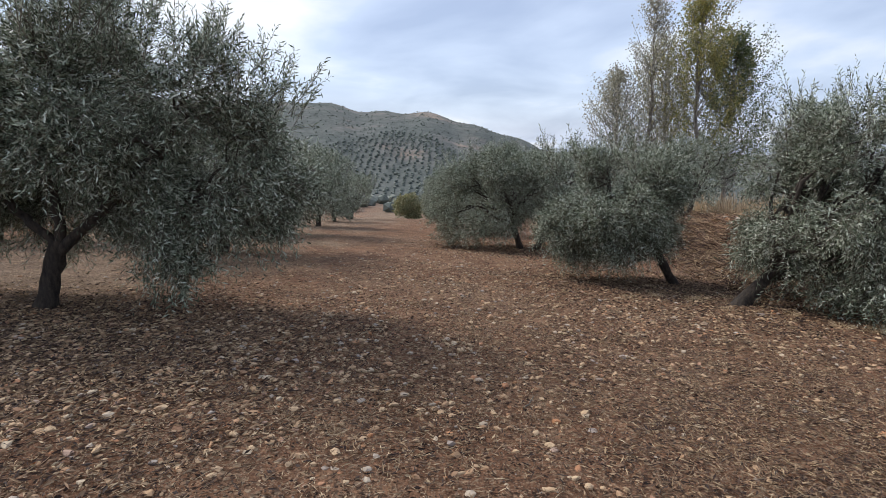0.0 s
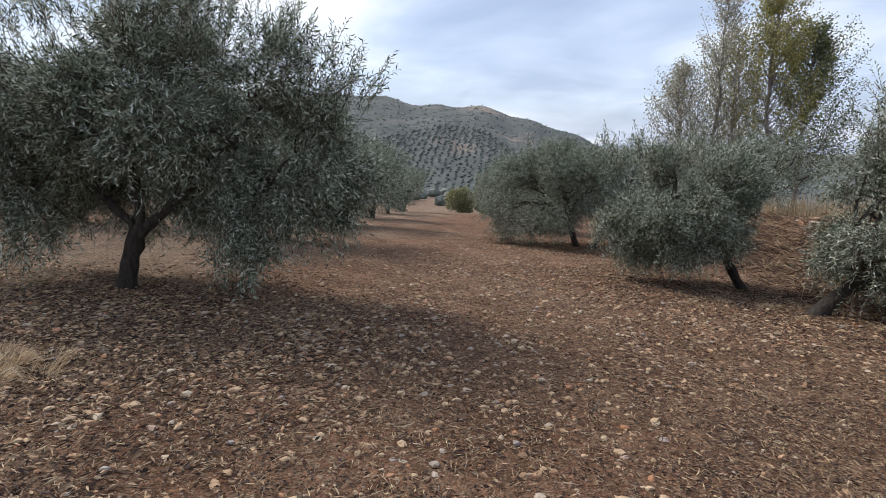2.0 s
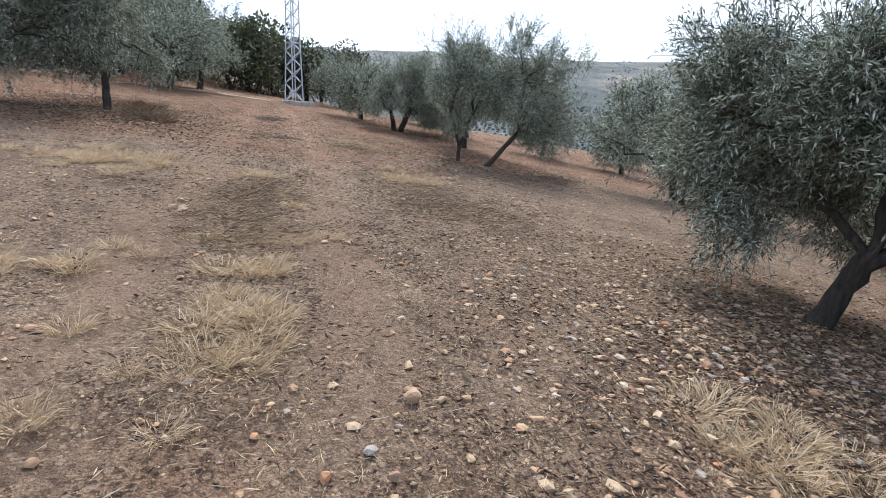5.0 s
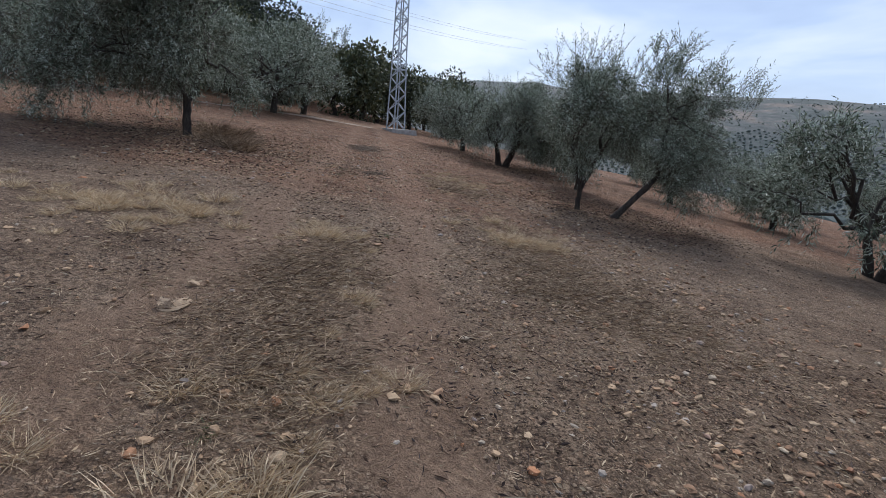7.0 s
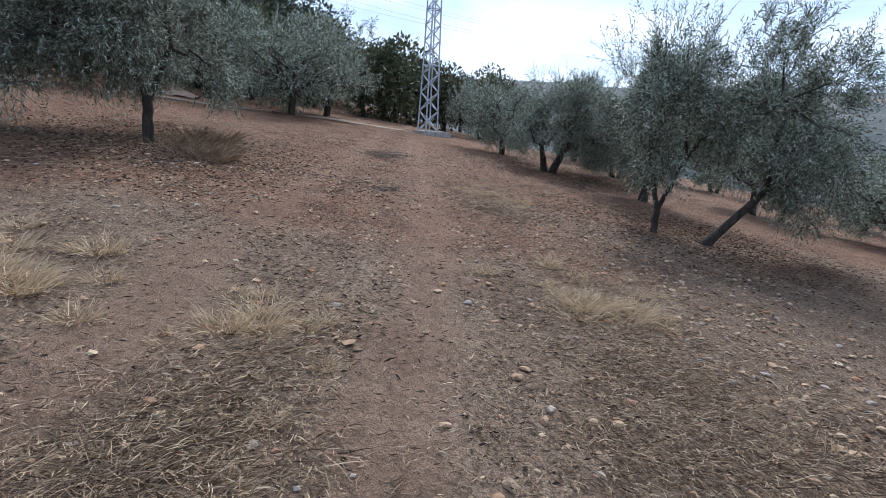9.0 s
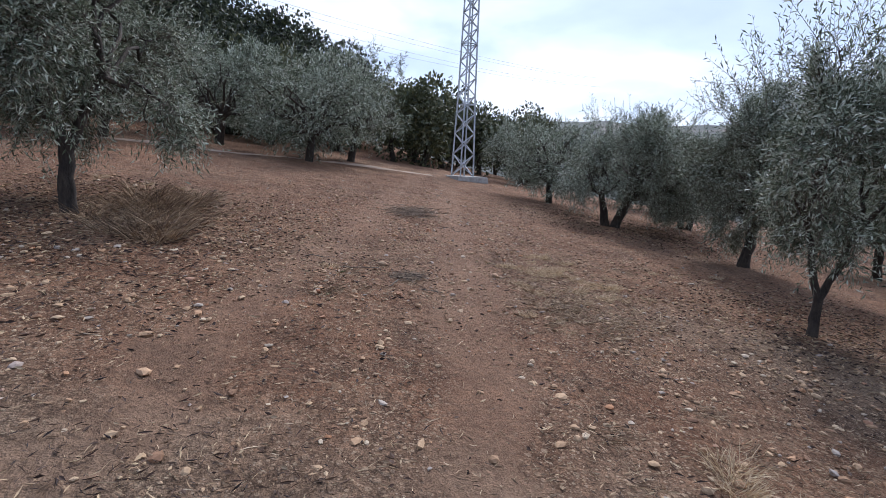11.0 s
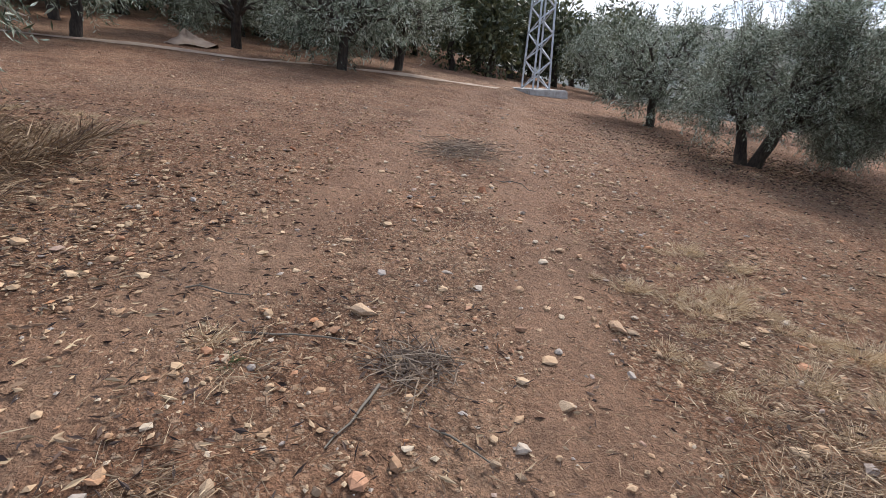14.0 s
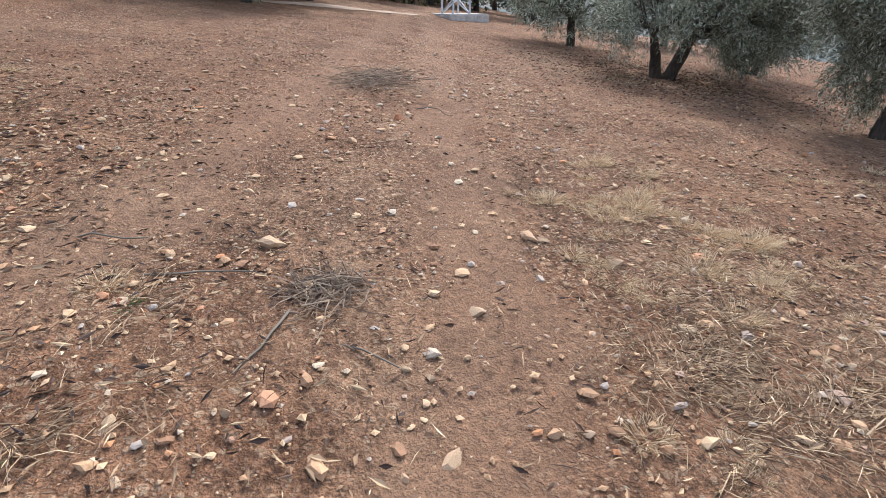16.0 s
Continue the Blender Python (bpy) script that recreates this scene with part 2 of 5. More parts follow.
    for mask in lifts[2:]:
        up = t.nodes.new("ShaderNodeMath")
        up.operation = "MULTIPLY_ADD"
        up.inputs[1].default_value = 0.25
        link(t, mask, up.inputs[0])
        link(t, top, up.inputs[2])
        top = up.outputs[0]
    bump(t, b, top, 1.0, 0.075)
    return m


def bark_material(name, dark, light):
    m, t, b = base_material(name, 0.95)
    co = t.nodes.new("ShaderNodeTexCoord").outputs["Object"]
    mp = t.nodes.new("ShaderNodeMapping")
    mp.inputs["Scale"].default_value = (1, 1, 0.3)
    link(t, co, mp.inputs["Vector"])
    n = noise_node(t, 22, 6, 0.7, mp.outputs[0])
    n2 = noise_node(t, 3.0, 3, 0.5, co)
    col = ramp_node(t, n.outputs["Fac"], [(0.32, dark), (0.7, light)]).outputs[0]
    col = mix_node(t, 0.6, col, ramp_node(t, n2.outputs["Fac"], [(0.35, (0.5, 0.5, 0.5)), (0.65, (1.1, 1.1, 1.05))]).outputs[0], "MULTIPLY")
    link(t, col, b.inputs["Base Color"])
    bump(t, b, n.outputs["Fac"], 1.0, 0.03)
    return m


SOIL = soil_material()
BARK = bark_material("olive_bark", (0.018, 0.014, 0.011), (0.095, 0.072, 0.055))
POPLAR_BARK = bark_material("poplar_bark", (0.16, 0.14, 0.12), (0.42, 0.39, 0.34))
OLIVE = random_colours("olive_leaves", [(0.0, (0.03, 0.04, 0.022)), (0.35, (0.14, 0.165, 0.105)), (0.7, (0.37, 0.405, 0.3)), (1.0, (0.63, 0.655, 0.55))], rough=0.45, translucent=0.1)
OLIVE.node_tree.nodes["Principled BSDF"].inputs["Specular IOR Level"].default_value = 0.22
TWIG = random_colours("twig_bark", [(0.0, (0.07, 0.055, 0.04)), (1.0, (0.2, 0.17, 0.13))], rough=0.9)
OAK = random_colours("evergreen_oak_leaves", [(0.0, (0.013, 0.018, 0.009)), (0.6, (0.036, 0.047, 0.023)), (1.0, (0.08, 0.09, 0.04))], rough=0.65, translucent=0.1)
YELLOWING = random_colours("yellowing_poplar_leaves", [(0.0, (0.16, 0.18, 0.05)), (0.5, (0.33, 0.31, 0.09)), (1.0, (0.56, 0.47, 0.17))], rough=0.6, translucent=0.3)
POPLAR_GREEN = random_colours("green_poplar_leaves", [(0.0, (0.05, 0.075, 0.03)), (0.6, (0.14, 0.17, 0.065)), (1.0, (0.3, 0.32, 0.14))], rough=0.6, translucent=0.25)
POPLAR_GREY = random_colours("grey_poplar_leaves", [(0.0, (0.28, 0.27, 0.19)), (0.6, (0.44, 0.42, 0.32)), (1.0, (0.58, 0.56, 0.46))], rough=0.7, translucent=0.25)
STONE_STOPS = [(0.0, (0.24, 0.125, 0.07)), (0.2, (0.42, 0.26, 0.145)), (0.45, (0.5, 0.34, 0.2)), (0.65, (0.55, 0.4, 0.25)), (0.76, (0.44, 0.2, 0.09)), (0.86, (0.36, 0.31, 0.27)), (1.0, (0.6, 0.47, 0.32))]
STONES = random_colours("loose_limestone", STONE_STOPS, rough=0.9, grain=28)
STONE_ONE = random_colours("weathered_limestone", STONE_STOPS, island=False, rough=0.9, grain=24)
STRAW = random_colours("dry_straw", [(0.0, (0.32, 0.215, 0.12)), (0.5, (0.56, 0.42, 0.255)), (1.0, (0.76, 0.61, 0.41))], rough=0.8, translucent=0.2)
DEAD_WEED = random_colours("grey_dead_weed", [(0.0, (0.045, 0.027, 0.017)), (0.4, (0.2, 0.125, 0.072)), (0.8, (0.42, 0.3, 0.18)), (1.0, (0.55, 0.42, 0.27))], rough=0.9)
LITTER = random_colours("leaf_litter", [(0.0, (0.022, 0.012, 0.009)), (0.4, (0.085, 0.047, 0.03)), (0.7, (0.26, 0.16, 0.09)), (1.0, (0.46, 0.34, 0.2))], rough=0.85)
BRUSH = random_colours("dry_brushwood", [(0.0, (0.07, 0.048, 0.034)), (0.6, (0.24, 0.17, 0.115)), (1.0, (0.42, 0.32, 0.22))], rough=0.9)
GREEN_WEED = random_colours("green_weed", [(0.0, (0.06, 0.08, 0.03)), (1.0, (0.2, 0.21, 0.09))], rough=0.7, translucent=0.2)
# foliage of the far slopes, paled and greyed with painted distance haze
HAZED_SCRUB = random_colours("haze_paled_scrub", [(0.0, (0.1, 0.115, 0.1)), (0.6, (0.135, 0.15, 0.125)), (1.0, (0.19, 0.2, 0.165))], rough=0.95)


def steel_material():
    m, t, b = base_material("galvanised_steel", 0.55, 0.35)
    co = t.nodes.new("ShaderNodeTexCoord").outputs["Object"]
    n = noise_node(t, 9, 4, 0.6, co)
    link(t, ramp_node(t, n.outputs["Fac"], [(0.3, (0.36, 0.38, 0.4)), (0.7, (0.58, 0.6, 0.62))]).outputs[0], b.inputs["Base Color"])
    return m


def concrete_material():
    m, t, b = base_material("weathered_concrete", 0.9)
    co = t.nodes.new("ShaderNodeTexCoord").outputs["Object"]
    n = noise_node(t, 5, 6, 0.65, co)
    link(t, ramp_node(t, n.outputs["Fac"], [(0.3, (0.26, 0.23, 0.2)), (0.7, (0.5, 0.47, 0.43))]).outputs[0], b.inputs["Base Color"])
    bump(t, b, n.outputs["Fac"], 0.6, 0.02)
    return m


STEEL, CONCRETE = steel_material(), concrete_material()


# ---------------- mesh helpers
def mesh_of(name, verts, faces, material, smooth=False):
    """One mesh out of an array of places and an array of faces, all with the same number of corners."""
    verts, faces = np.asarray(verts, np.float32).reshape(-1, 3), np.asarray(faces, np.int32)
    k = faces.shape[1]
    me = bpy.data.meshes.new(name)
    me.vertices.add(len(verts))
    me.vertices.foreach_set("co", verts.ravel())
    me.loops.add(faces.size)
    me.loops.foreach_set("vertex_index", faces.ravel())
    me.polygons.add(len(faces))
    me.polygons.foreach_set("loop_start", np.arange(0, faces.size, k, dtype=np.int32))
    me.polygons.foreach_set("use_smooth", np.full(len(faces), smooth))
    me.update(calc_edges=True)
    me.materials.append(material)
    return me


def part(name, me, parent, label=""):
    ob = new(name, me)
    ob.parent = parent
    return tagged(ob, label)


def unit(v):
    return v / np.maximum(np.linalg.norm(v, axis=-1, keepdims=True), 1e-9)


def ground_z(x, y):
    """Height of the land: a slope that falls to the north and rises gently to the west, a wooded hill, a valley and far hills."""
    x, y = np.asarray(x, float), np.asarray(y, float)
    u, v = np.clip((x + 8) / 10, -2.75, 4.0), np.clip((y - 4) / 10, -3.0, 8.0)
    z = 0.092 - 0.604 * u - 1.0 * v + 0.0268 * u * u + 0.052 * u * v - 0.031 * v * v
    # earth bank beyond the eastern row
    s = np.clip((x - 6.3 - 0.1 * (y - 12)) / 2.6, 0, 1)
    z = z + 1.25 * s * s * (3 - 2 * s) * np.clip((y - 5) / 5, 0, 1) * np.clip((70 - y) / 20, 0, 1)
    # low bank beside the large tree in the west
    z = z + 0.14 * np.exp(-(((x + 17.9) / 1.7) ** 2 + ((y - 0.2) / 1.1) ** 2))
    # wooded hill
    s = np.clip((-x - 36) / 16, 0, 1)
    z = z + 9.0 * s * s * (3 - 2 * s) * np.exp(-(((x + 62) ** 2 + (y + 27) ** 2) / (2 * 19.0**2)))
    # small unevenness
    z = z + 0.025 * np.sin(1.9 * x + 0.7 * y) * np.sin(1.3 * y - 0.5 * x) + 0.012 * np.sin(5.1 * x + 1.0) * np.sin(4.3 * y)
    # far land, by bearing from the walk
    r, az = np.hypot(x, y), np.degrees(np.arctan2(-x, y))
    rise = np.interp(az, [-180, -60, -40, -14, -10.2, -6, 0, 3.4, 8, 13, 35, 67, 85, 110, 180], [1, -0.5, -1.0, -1.0, -0.8, 1.3, 2.9, 3.4, 3.7, 4.3, 4.5, 4.7, 4.0, 2, 1])
    crest = 1.5 + 900 * np.tan(np.radians(rise)) + 5 * np.sin(az * 0.9) * np.sin(az * 0.37 + 1)
    low = np.interp(az, [-180, -60, -30, 40, 75, 95, 180], [0, -14, -36, -40, -25, 3, 0])
    q = np.clip((r - 75) / 300, 0, 1)
    far = z + (low - z) * q * q * (3 - 2 * q)
    q = np.clip((r - 375) / 525, 0, 1)
    far = far + (crest - low) * (0.35 * q + 0.65 * q * q * (3 - 2 * q)) + 6 * np.sin(x / 47) * np.sin(y / 61 + 1) * np.clip((r - 300) / 200, 0, 1) * np.clip((880 - r) / 200, 0, 1)
    q = np.clip((r - 900) / 1400, 0, 1)
    far = far - 160 * q
    return np.where(r > 75, far, z)


def make_ground():
    def axis(lo, hi, step):
        core = np.arange(lo, hi + step / 2, step)
        grow = np.cumsum(step * 1.075 ** np.arange(1, 95))
        grow = grow[grow < 2600]
        return np.r_[lo - grow[::-1], core, hi + grow]

    xs, ys = axis(-33, 9, 0.28), axis(-6, 22, 0.28)
    gx, gy = np.meshgrid(xs, ys)
    rng = np.random.default_rng(3)
    gz = ground_z(gx, gy) + rng.normal(0, 0.006, gx.shape)
    nx, ny = len(xs), len(ys)
    i = (np.arange(ny - 1)[:, None] * nx + np.arange(nx - 1)).ravel()
    me = mesh_of("ground", np.stack([gx, gy, gz], -1), np.stack([i, i + 1, i + nx + 1, i + nx], -1), SOIL, True)
    tagged(new("ground", me), "stony reddish-brown soil of an olive grove", "ground", kind="structure")


make_ground()


def tube(points, radii, seg=8):
    """Places and faces of a tapering round limb."""
    p, r = np.asarray(points, float), np.asarray(radii, float)
    d = unit(np.gradient(p, axis=0))
    a = unit(np.cross(d, [1.0, 0.13, 0] if abs(unit(p[-1] - p[0])[0]) < 0.75 else [0.1, 1.0, 0]))
    b = np.cross(d, a)
    w = np.linspace(0, 2 * np.pi, seg, endpoint=False)
    ring = a[:, None] * np.cos(w)[None, :, None] + b[:, None] * np.sin(w)[None, :, None]
    v = (p[:, None] + ring * r[:, None, None]).reshape(-1, 3)
    n = len(p)
    i, j = np.meshgrid(np.arange(n - 1), np.arange(seg), indexing="ij")
    f = np.stack([i * seg + j, i * seg + (j + 1) % seg, (i + 1) * seg + (j + 1) % seg, (i + 1) * seg + j], -1).reshape(-1, 4)
    return v, f


def join(pieces):
    vs, fs, n = [], [], 0
    for v, f in pieces:
        vs.append(v)
        fs.append(f + n)
        n += len(v)
    return np.concatenate(vs), np.concatenate(fs)


def bent(a, b, rng, n=7, wobble=0.08, sag=0.0):
    """A limb's line from a to b, crooked as wood grows."""
    a, b = np.asarray(a, float), np.asarray(b, float)
    s = np.linspace(0, 1, n)[:, None]
    long = np.linalg.norm(b - a)
    off = rng.normal(0, wobble * long, (n, 3)) * np.sin(np.pi * s)
    return a + (b - a) * s + off + np.array([0, 0, sag]) * np.sin(np.pi * s) * long


def leaf_quads(base, along, length, width, rng):
    """Narrow lens-shaped leaves, a quad each."""
    n = len(base)
    side = unit(np.cross(along, rng.normal(0, 1, (n, 3))))
    mid = base + along * (length * 0.5)[:, None]
    out = np.cross(side, along) * (length * 0.06)[:, None]
    v = np.stack([base, mid + side * (width / 2)[:, None] + out, base + along * length[:, None], mid - side * (width / 2)[:, None] + out], 1)
    return v.reshape(-1, 3), np.arange(4 * n).reshape(-1, 4)


def sprays(start, heading, long, per, leaf, rng, droop=0.25):
    """Leafy twigs: pairs of leaves along each twig. Returns leaves, and the twigs themselves as thin quads."""
    n = len(start)
    s = (np.arange(per) + 0.6) / per
    curve = np.array([0, 0, -1.0]) * droop
    at = start[:, None] + heading[:, None] * (long[:, None] * s)[..., None] + curve * ((long[:, None] * s * s)[..., None])
    d = unit(heading[:, None] + curve * (2 * s)[None, :, None])
    sidew = unit(np.cross(d, rng.normal(0, 1, (n, 1, 3)) + 0.4 * rng.normal(0, 1, (n, per, 3))))
    sign = np.where(np.arange(per) % 2 == 0, 1.0, -1.0)[None, :, None]
    along = unit(0.75 * d + 0.75 * sign * sidew + 0.25 * rng.normal(0, 1, (n, per, 3)))
    ln = leaf[0] * rng.uniform(0.7, 1.2, (n * per))
    v, f = leaf_quads(at.reshape(-1, 3), along.reshape(-1, 3), ln, ln * leaf[1], rng)
    end = start + heading * long[:, None] + curve * long[:, None]
    side = unit(np.cross(heading, rng.normal(0, 1, (n, 3)))) * 0.0035
    back = start - heading * 0.12
    tv = np.stack([back - side, back + side, end + side * 0.4, end - side * 0.4], 1).reshape(-1, 3)
    return (v, f), (tv, np.arange(4 * n).reshape(-1, 4))


def crown_lobes(centre, radius, height, rng, count):
    """Overlapping clumps that make up an uneven crown."""
    d = unit(rng.normal(0, 1, (count, 3)))
    c = np.asarray(centre) + d * np.array([radius, radius, height]) * rng.uniform(0.4, 0.78, (count, 1))
    r = rng.uniform(0.22, 0.4, count) * (radius + height) / 2
    return c, r


def olive(name, label, seed, stems, centre, radius, height, twigs, per=9, leaf=(0.076, 0.215), shoots=10, lobes=11, hang=0.5, droops=(), wisps=()):
    """An olive tree. stems: (base x, base y, top x, top y, top z, radius) for each trunk; crown as an uneven body round centre."""
    rng = np.random.default_rng(seed)
    tree = new(name)
    tagged(tree, label, "olive tree", "olive trees of the grove")
    c, r = crown_lobes(centre, radius, height, rng, int(lobes * 1.7))
    c[:, 2] = np.minimum(c[:, 2], centre[2] + 0.58 * height)
    for dx, dy, dz, rr in droops:
        c, r = np.vstack([c, [dx, dy, dz]]), np.r_[r, rr]
    tops = []
    for bx, by, tx, ty, tz, tr, *bz in stems:
        line = bent((bx, by, bz[0] if bz else -0.25), (tx, ty, tz), rng, 9, 0.018 if bz else 0.008)
        rad = tr * np.interp(np.linspace(0, 1, 9), [0, 0.2, 0.4, 1], [1.0, 0.95, 0.9, 0.6] if bz else [1.3, 1.12, 0.97, 0.75]) * rng.uniform(0.92, 1.1, 9)
        v, f = tube(line, rad, 10)
        v = v + rng.normal(0, tr * 0.06, v.shape)
        part("trunk", mesh_of("trunk", v, f, BARK, True), tree, "gnarled dark trunk")
        tops.append((np.array([tx, ty, tz]), tr))
    limbs = [[] for _ in tops]
    for cc, rr in zip(c, r):
        k = int(np.argmin([np.linalg.norm(cc - t) for t, _ in tops]))
        t, tr = tops[k]
        line = bent(t - [0, 0, 0.1], cc, rng, 7, 0.07, 0.06)
        limbs[k].append(tube(line, np.linspace(tr * 0.55, tr * 0.12, 7), 6))
        for _ in range(2):
            tip = cc + unit(rng.normal(0, 1, 3)) * rr * 0.85
            a = line[rng.integers(3, 6)]
            limbs[k].append(tube(bent(a, tip, rng, 5, 0.07, 0.05), np.linspace(tr * 0.2, 0.006, 5), 5))
    for pieces in limbs:
        if pieces:
            part("limb", mesh_of("limb", *join(pieces), BARK, True), tree)
    # leafy twigs round the clumps
    k = rng.choice(len(r), twigs, p=r**2 / (r**2).sum())
    d = unit(rng.normal(0, 1, (twigs, 3)) + [0, 0, 0.12])
    p = c[k] + d * (r[k] * rng.uniform(0.1, 1.0, twigs) ** 0.5)[:, None]
    # most twigs gather in small bunches, with gaps between them
    bunches = 9
    hub_d = unit(rng.normal(0, 1, (len(r), bunches, 3)))
    hub = c[:, None] + hub_d * (r[:, None] * rng.uniform(0.45, 0.95, (len(r), bunches)))[..., None]
    gathered = rng.random(twigs) < 0.72
    mine = hub[k, rng.integers(0, bunches, twigs)] + unit(rng.normal(0, 1, (twigs, 3))) * (r[k] * 0.36 * rng.uniform(0, 1, twigs) ** 0.6)[:, None]
    p = np.where(gathered[:, None], mine, p)
    low = np.clip((centre[2] - p[:, 2]) / height, -1, 1)
    p[:, 2] -= np.clip(low, 0, 1) * rng.uniform(0, hang, twigs)
    keep = p[:, 2] > 0.25
    p, d, low = p[keep], d[keep], low[keep]
    n = len(p)
    out = unit((p - np.asarray(centre)) * [1, 1, 0.8])
    h = unit(0.55 * d + 0.45 * out + 0.45 * rng.normal(0, 1, (n, 3)) + np.stack([0 * low, 0 * low, np.where(low > 0, -0.3 * low, -0.6 * low)], -1))
    leaves, wood = sprays(p, h, rng.uniform(0.16, 0.36, n), per, leaf, rng, 0.22)
    lv, tw = [leaves], [wood]
    # upright young shoots standing out of the top
    if shoots:
        ang, rad = rng.uniform(0, 6.283, shoots), radius * np.sqrt(rng.uniform(0, 0.75, shoots))
        st = np.stack([centre[0] + rad * np.cos(ang), centre[1] + rad * np.sin(ang), centre[2] + height * np.sqrt(np.maximum(0.05, 1 - (rad / radius) ** 2)) * 0.58], -1)
        hd = unit(np.stack([0.3 * np.cos(ang), 0.3 * np.sin(ang), np.ones(shoots)], -1) + rng.normal(0, 0.12, (shoots, 3)))
        lg = rng.uniform(0.6, 1.3, shoots)
        a, b = sprays(st, hd, lg, 22, (leaf[0] * 1.05, leaf[1]), rng, 0.08)
        lv.append(a)
        tw.append(b)
        sub = np.repeat(st + hd * (lg * 0.35)[:, None], 5, 0) + rng.normal(0, 0.06, (shoots * 5, 3))
        a, b = sprays(sub, unit(np.repeat(hd, 5, 0) + rng.normal(0, 0.4, (shoots * 5, 3))), np.repeat(lg, 5) * 0.45, 14, leaf, rng, 0.1)
        lv.append(a)
        tw.append(b)
    # loose long whips that stand out against the sky: x, y, z, spread, count
    for wx, wy, wz, spread, count in wisps:
        st = np.array([wx, wy, wz]) + rng.normal(0, spread * 0.5, (count, 3)) * [1, 1, 0.5]
        hd = unit(np.array([0.35, 0, 1.0]) + rng.normal(0, 0.25, (count, 3)))
        lg = rng.uniform(0.5, 0.95, count)
        a, b = sprays(st, hd, lg, 26, leaf, rng, 0.12)
        lv.append(a)
        tw.append(b)
        sub = np.repeat(st + hd * (lg * 0.3)[:, None], 4, 0)
        a, b = sprays(sub, unit(np.repeat(hd, 4, 0) + rng.normal(0, 0.35, (count * 4, 3))), np.repeat(lg, 4) * 0.5, 14, leaf, rng, 0.1)
        lv.append(a)
        tw.append(b)
    part("crown", mesh_of("crown", *join(lv), OLIVE), tree, "grey-green narrow olive leaves")
    tagged(part("twig", mesh_of("twig", *join(tw), TWIG), tree), kind="stuff")
    return tree


def stand(ob, x, y, turn=0.0, size=1.0, sink=0.0):
    ob.matrix_basis = Matrix.LocRotScale((x, y, float(ground_z(x, y)) - sink), Euler((0, 0, radians(turn))), (size,) * 3)
    return ob


def again(ob, x, y, turn=0.0, size=1.0):
    m = Matrix.LocRotScale((x, y, float(ground_z(x, y))), Euler((0, 0, radians(turn))), None)
    made = copy_thing(ob, m)
    made.scale = (size,) * 3
    return made


# ---------------- the olive trees beside the walk
stand(olive("olive_tree", "broad old olive tree with leaning dark trunk and hanging branches", 11, [(0, 0, 0.34, 0.02, 0.8, 0.115), (0.3, 0.02, 1.75, -0.15, 1.85, 0.062, 0.62), (0.34, 0.02, 0.3, 0.15, 1.9, 0.06, 0.68), (0.34, 0.03, -0.7, 0.2, 1.7, 0.05, 0.7), (0.9, -0.03, 2.0, 0.1, 1.35, 0.04, 1.2)], (0.5, 0.2, 2.15), 1.85, 1.2, 16500, shoots=70, lobes=10, hang=0.22,
            droops=[(1.66, -0.1, 0.72, 0.36), (1.72, -0.05, 1.15, 0.42), (2.3, 0.1, 1.2, 0.45), (2.5, 0.4, 1.15, 0.42), (1.45, 0.5, 1.5, 0.45), (-0.9, -0.3, 1.9, 0.75), (2.45, 0.25, 1.95, 0.62), (2.1, -0.2, 2.35, 0.5), (-0.5, 0.5, 1.6, 0.45), (-1.3, -0.1, 1.55, 0.45), (-0.8, 0.7, 1.5, 0.45), (-1.7, 0.3, 1.75, 0.5), (2.7, 0.2, 1.5, 0.55), (-0.7, -0.3, 0.98, 0.4), (-1.2, -0.3, 2.4, 0.5), (-0.4, 0.9, 1.15, 0.5), (0.65, 1.0, 1.2, 0.5), (-1.1, 1.0, 1.25, 0.5), (0.9, 0.3, 1.35, 0.4)],
            wisps=[(2.2, -0.1, 2.45, 0.55, 20), (2.6, 0.2, 2.15, 0.5, 14), (1.1, -0.2, 3.0, 0.5, 22)]), -4.78, 5.92)
stand(olive("olive_tree", "olive tree leaning over the track on a slanting trunk", 12, [(0, 0, -0.75, -0.1, 1.0, 0.085)], (-1.42, 0.1, 1.5), 1.35, 1.25, 8200, shoots=16, hang=0.25, droops=[(-0.75, -0.3, 1.15, 0.45), (-1.4, -0.5, 1.0, 0.5), (-2.1, 0.0, 1.05, 0.5), (-0.4, 0.2, 1.95, 0.55)]), 4.55, 9.95)
stand(olive("olive_tree", "dense olive tree leaning away on a low dark trunk", 13, [(0, 0, 0.75, 0.15, 0.5, 0.11)], (1.75, 0.0, 1.75), 1.75, 1.65, 14000, shoots=40, lobes=15, hang=0.3, droops=[(0.7, -0.1, 1.0, 0.6), (1.5, -0.9, 0.8, 0.75), (2.0, -1.1, 1.3, 0.8)]), 4.33, 7.85)
stand(olive("olive_tree", "low spreading olive tree with two slanting stems", 14, [(0, 0, -0.35, 0, 0.9, 0.1), (0.35, 0.1, 1.0, 0.2, 1.1, 0.09)], (-0.7, 0.3, 1.7), 2.3, 1.55, 12000, shoots=22, hang=0.3, droops=[(-1.7, -0.6, 1.05, 0.65), (-2.4, 0.1, 1.1, 0.65), (-0.9, -1.2, 1.2, 0.55), (1.3, -0.5, 1.3, 0.6), (0.6, 0.4, 2.1, 0.8)]), 2.4, 16.4)
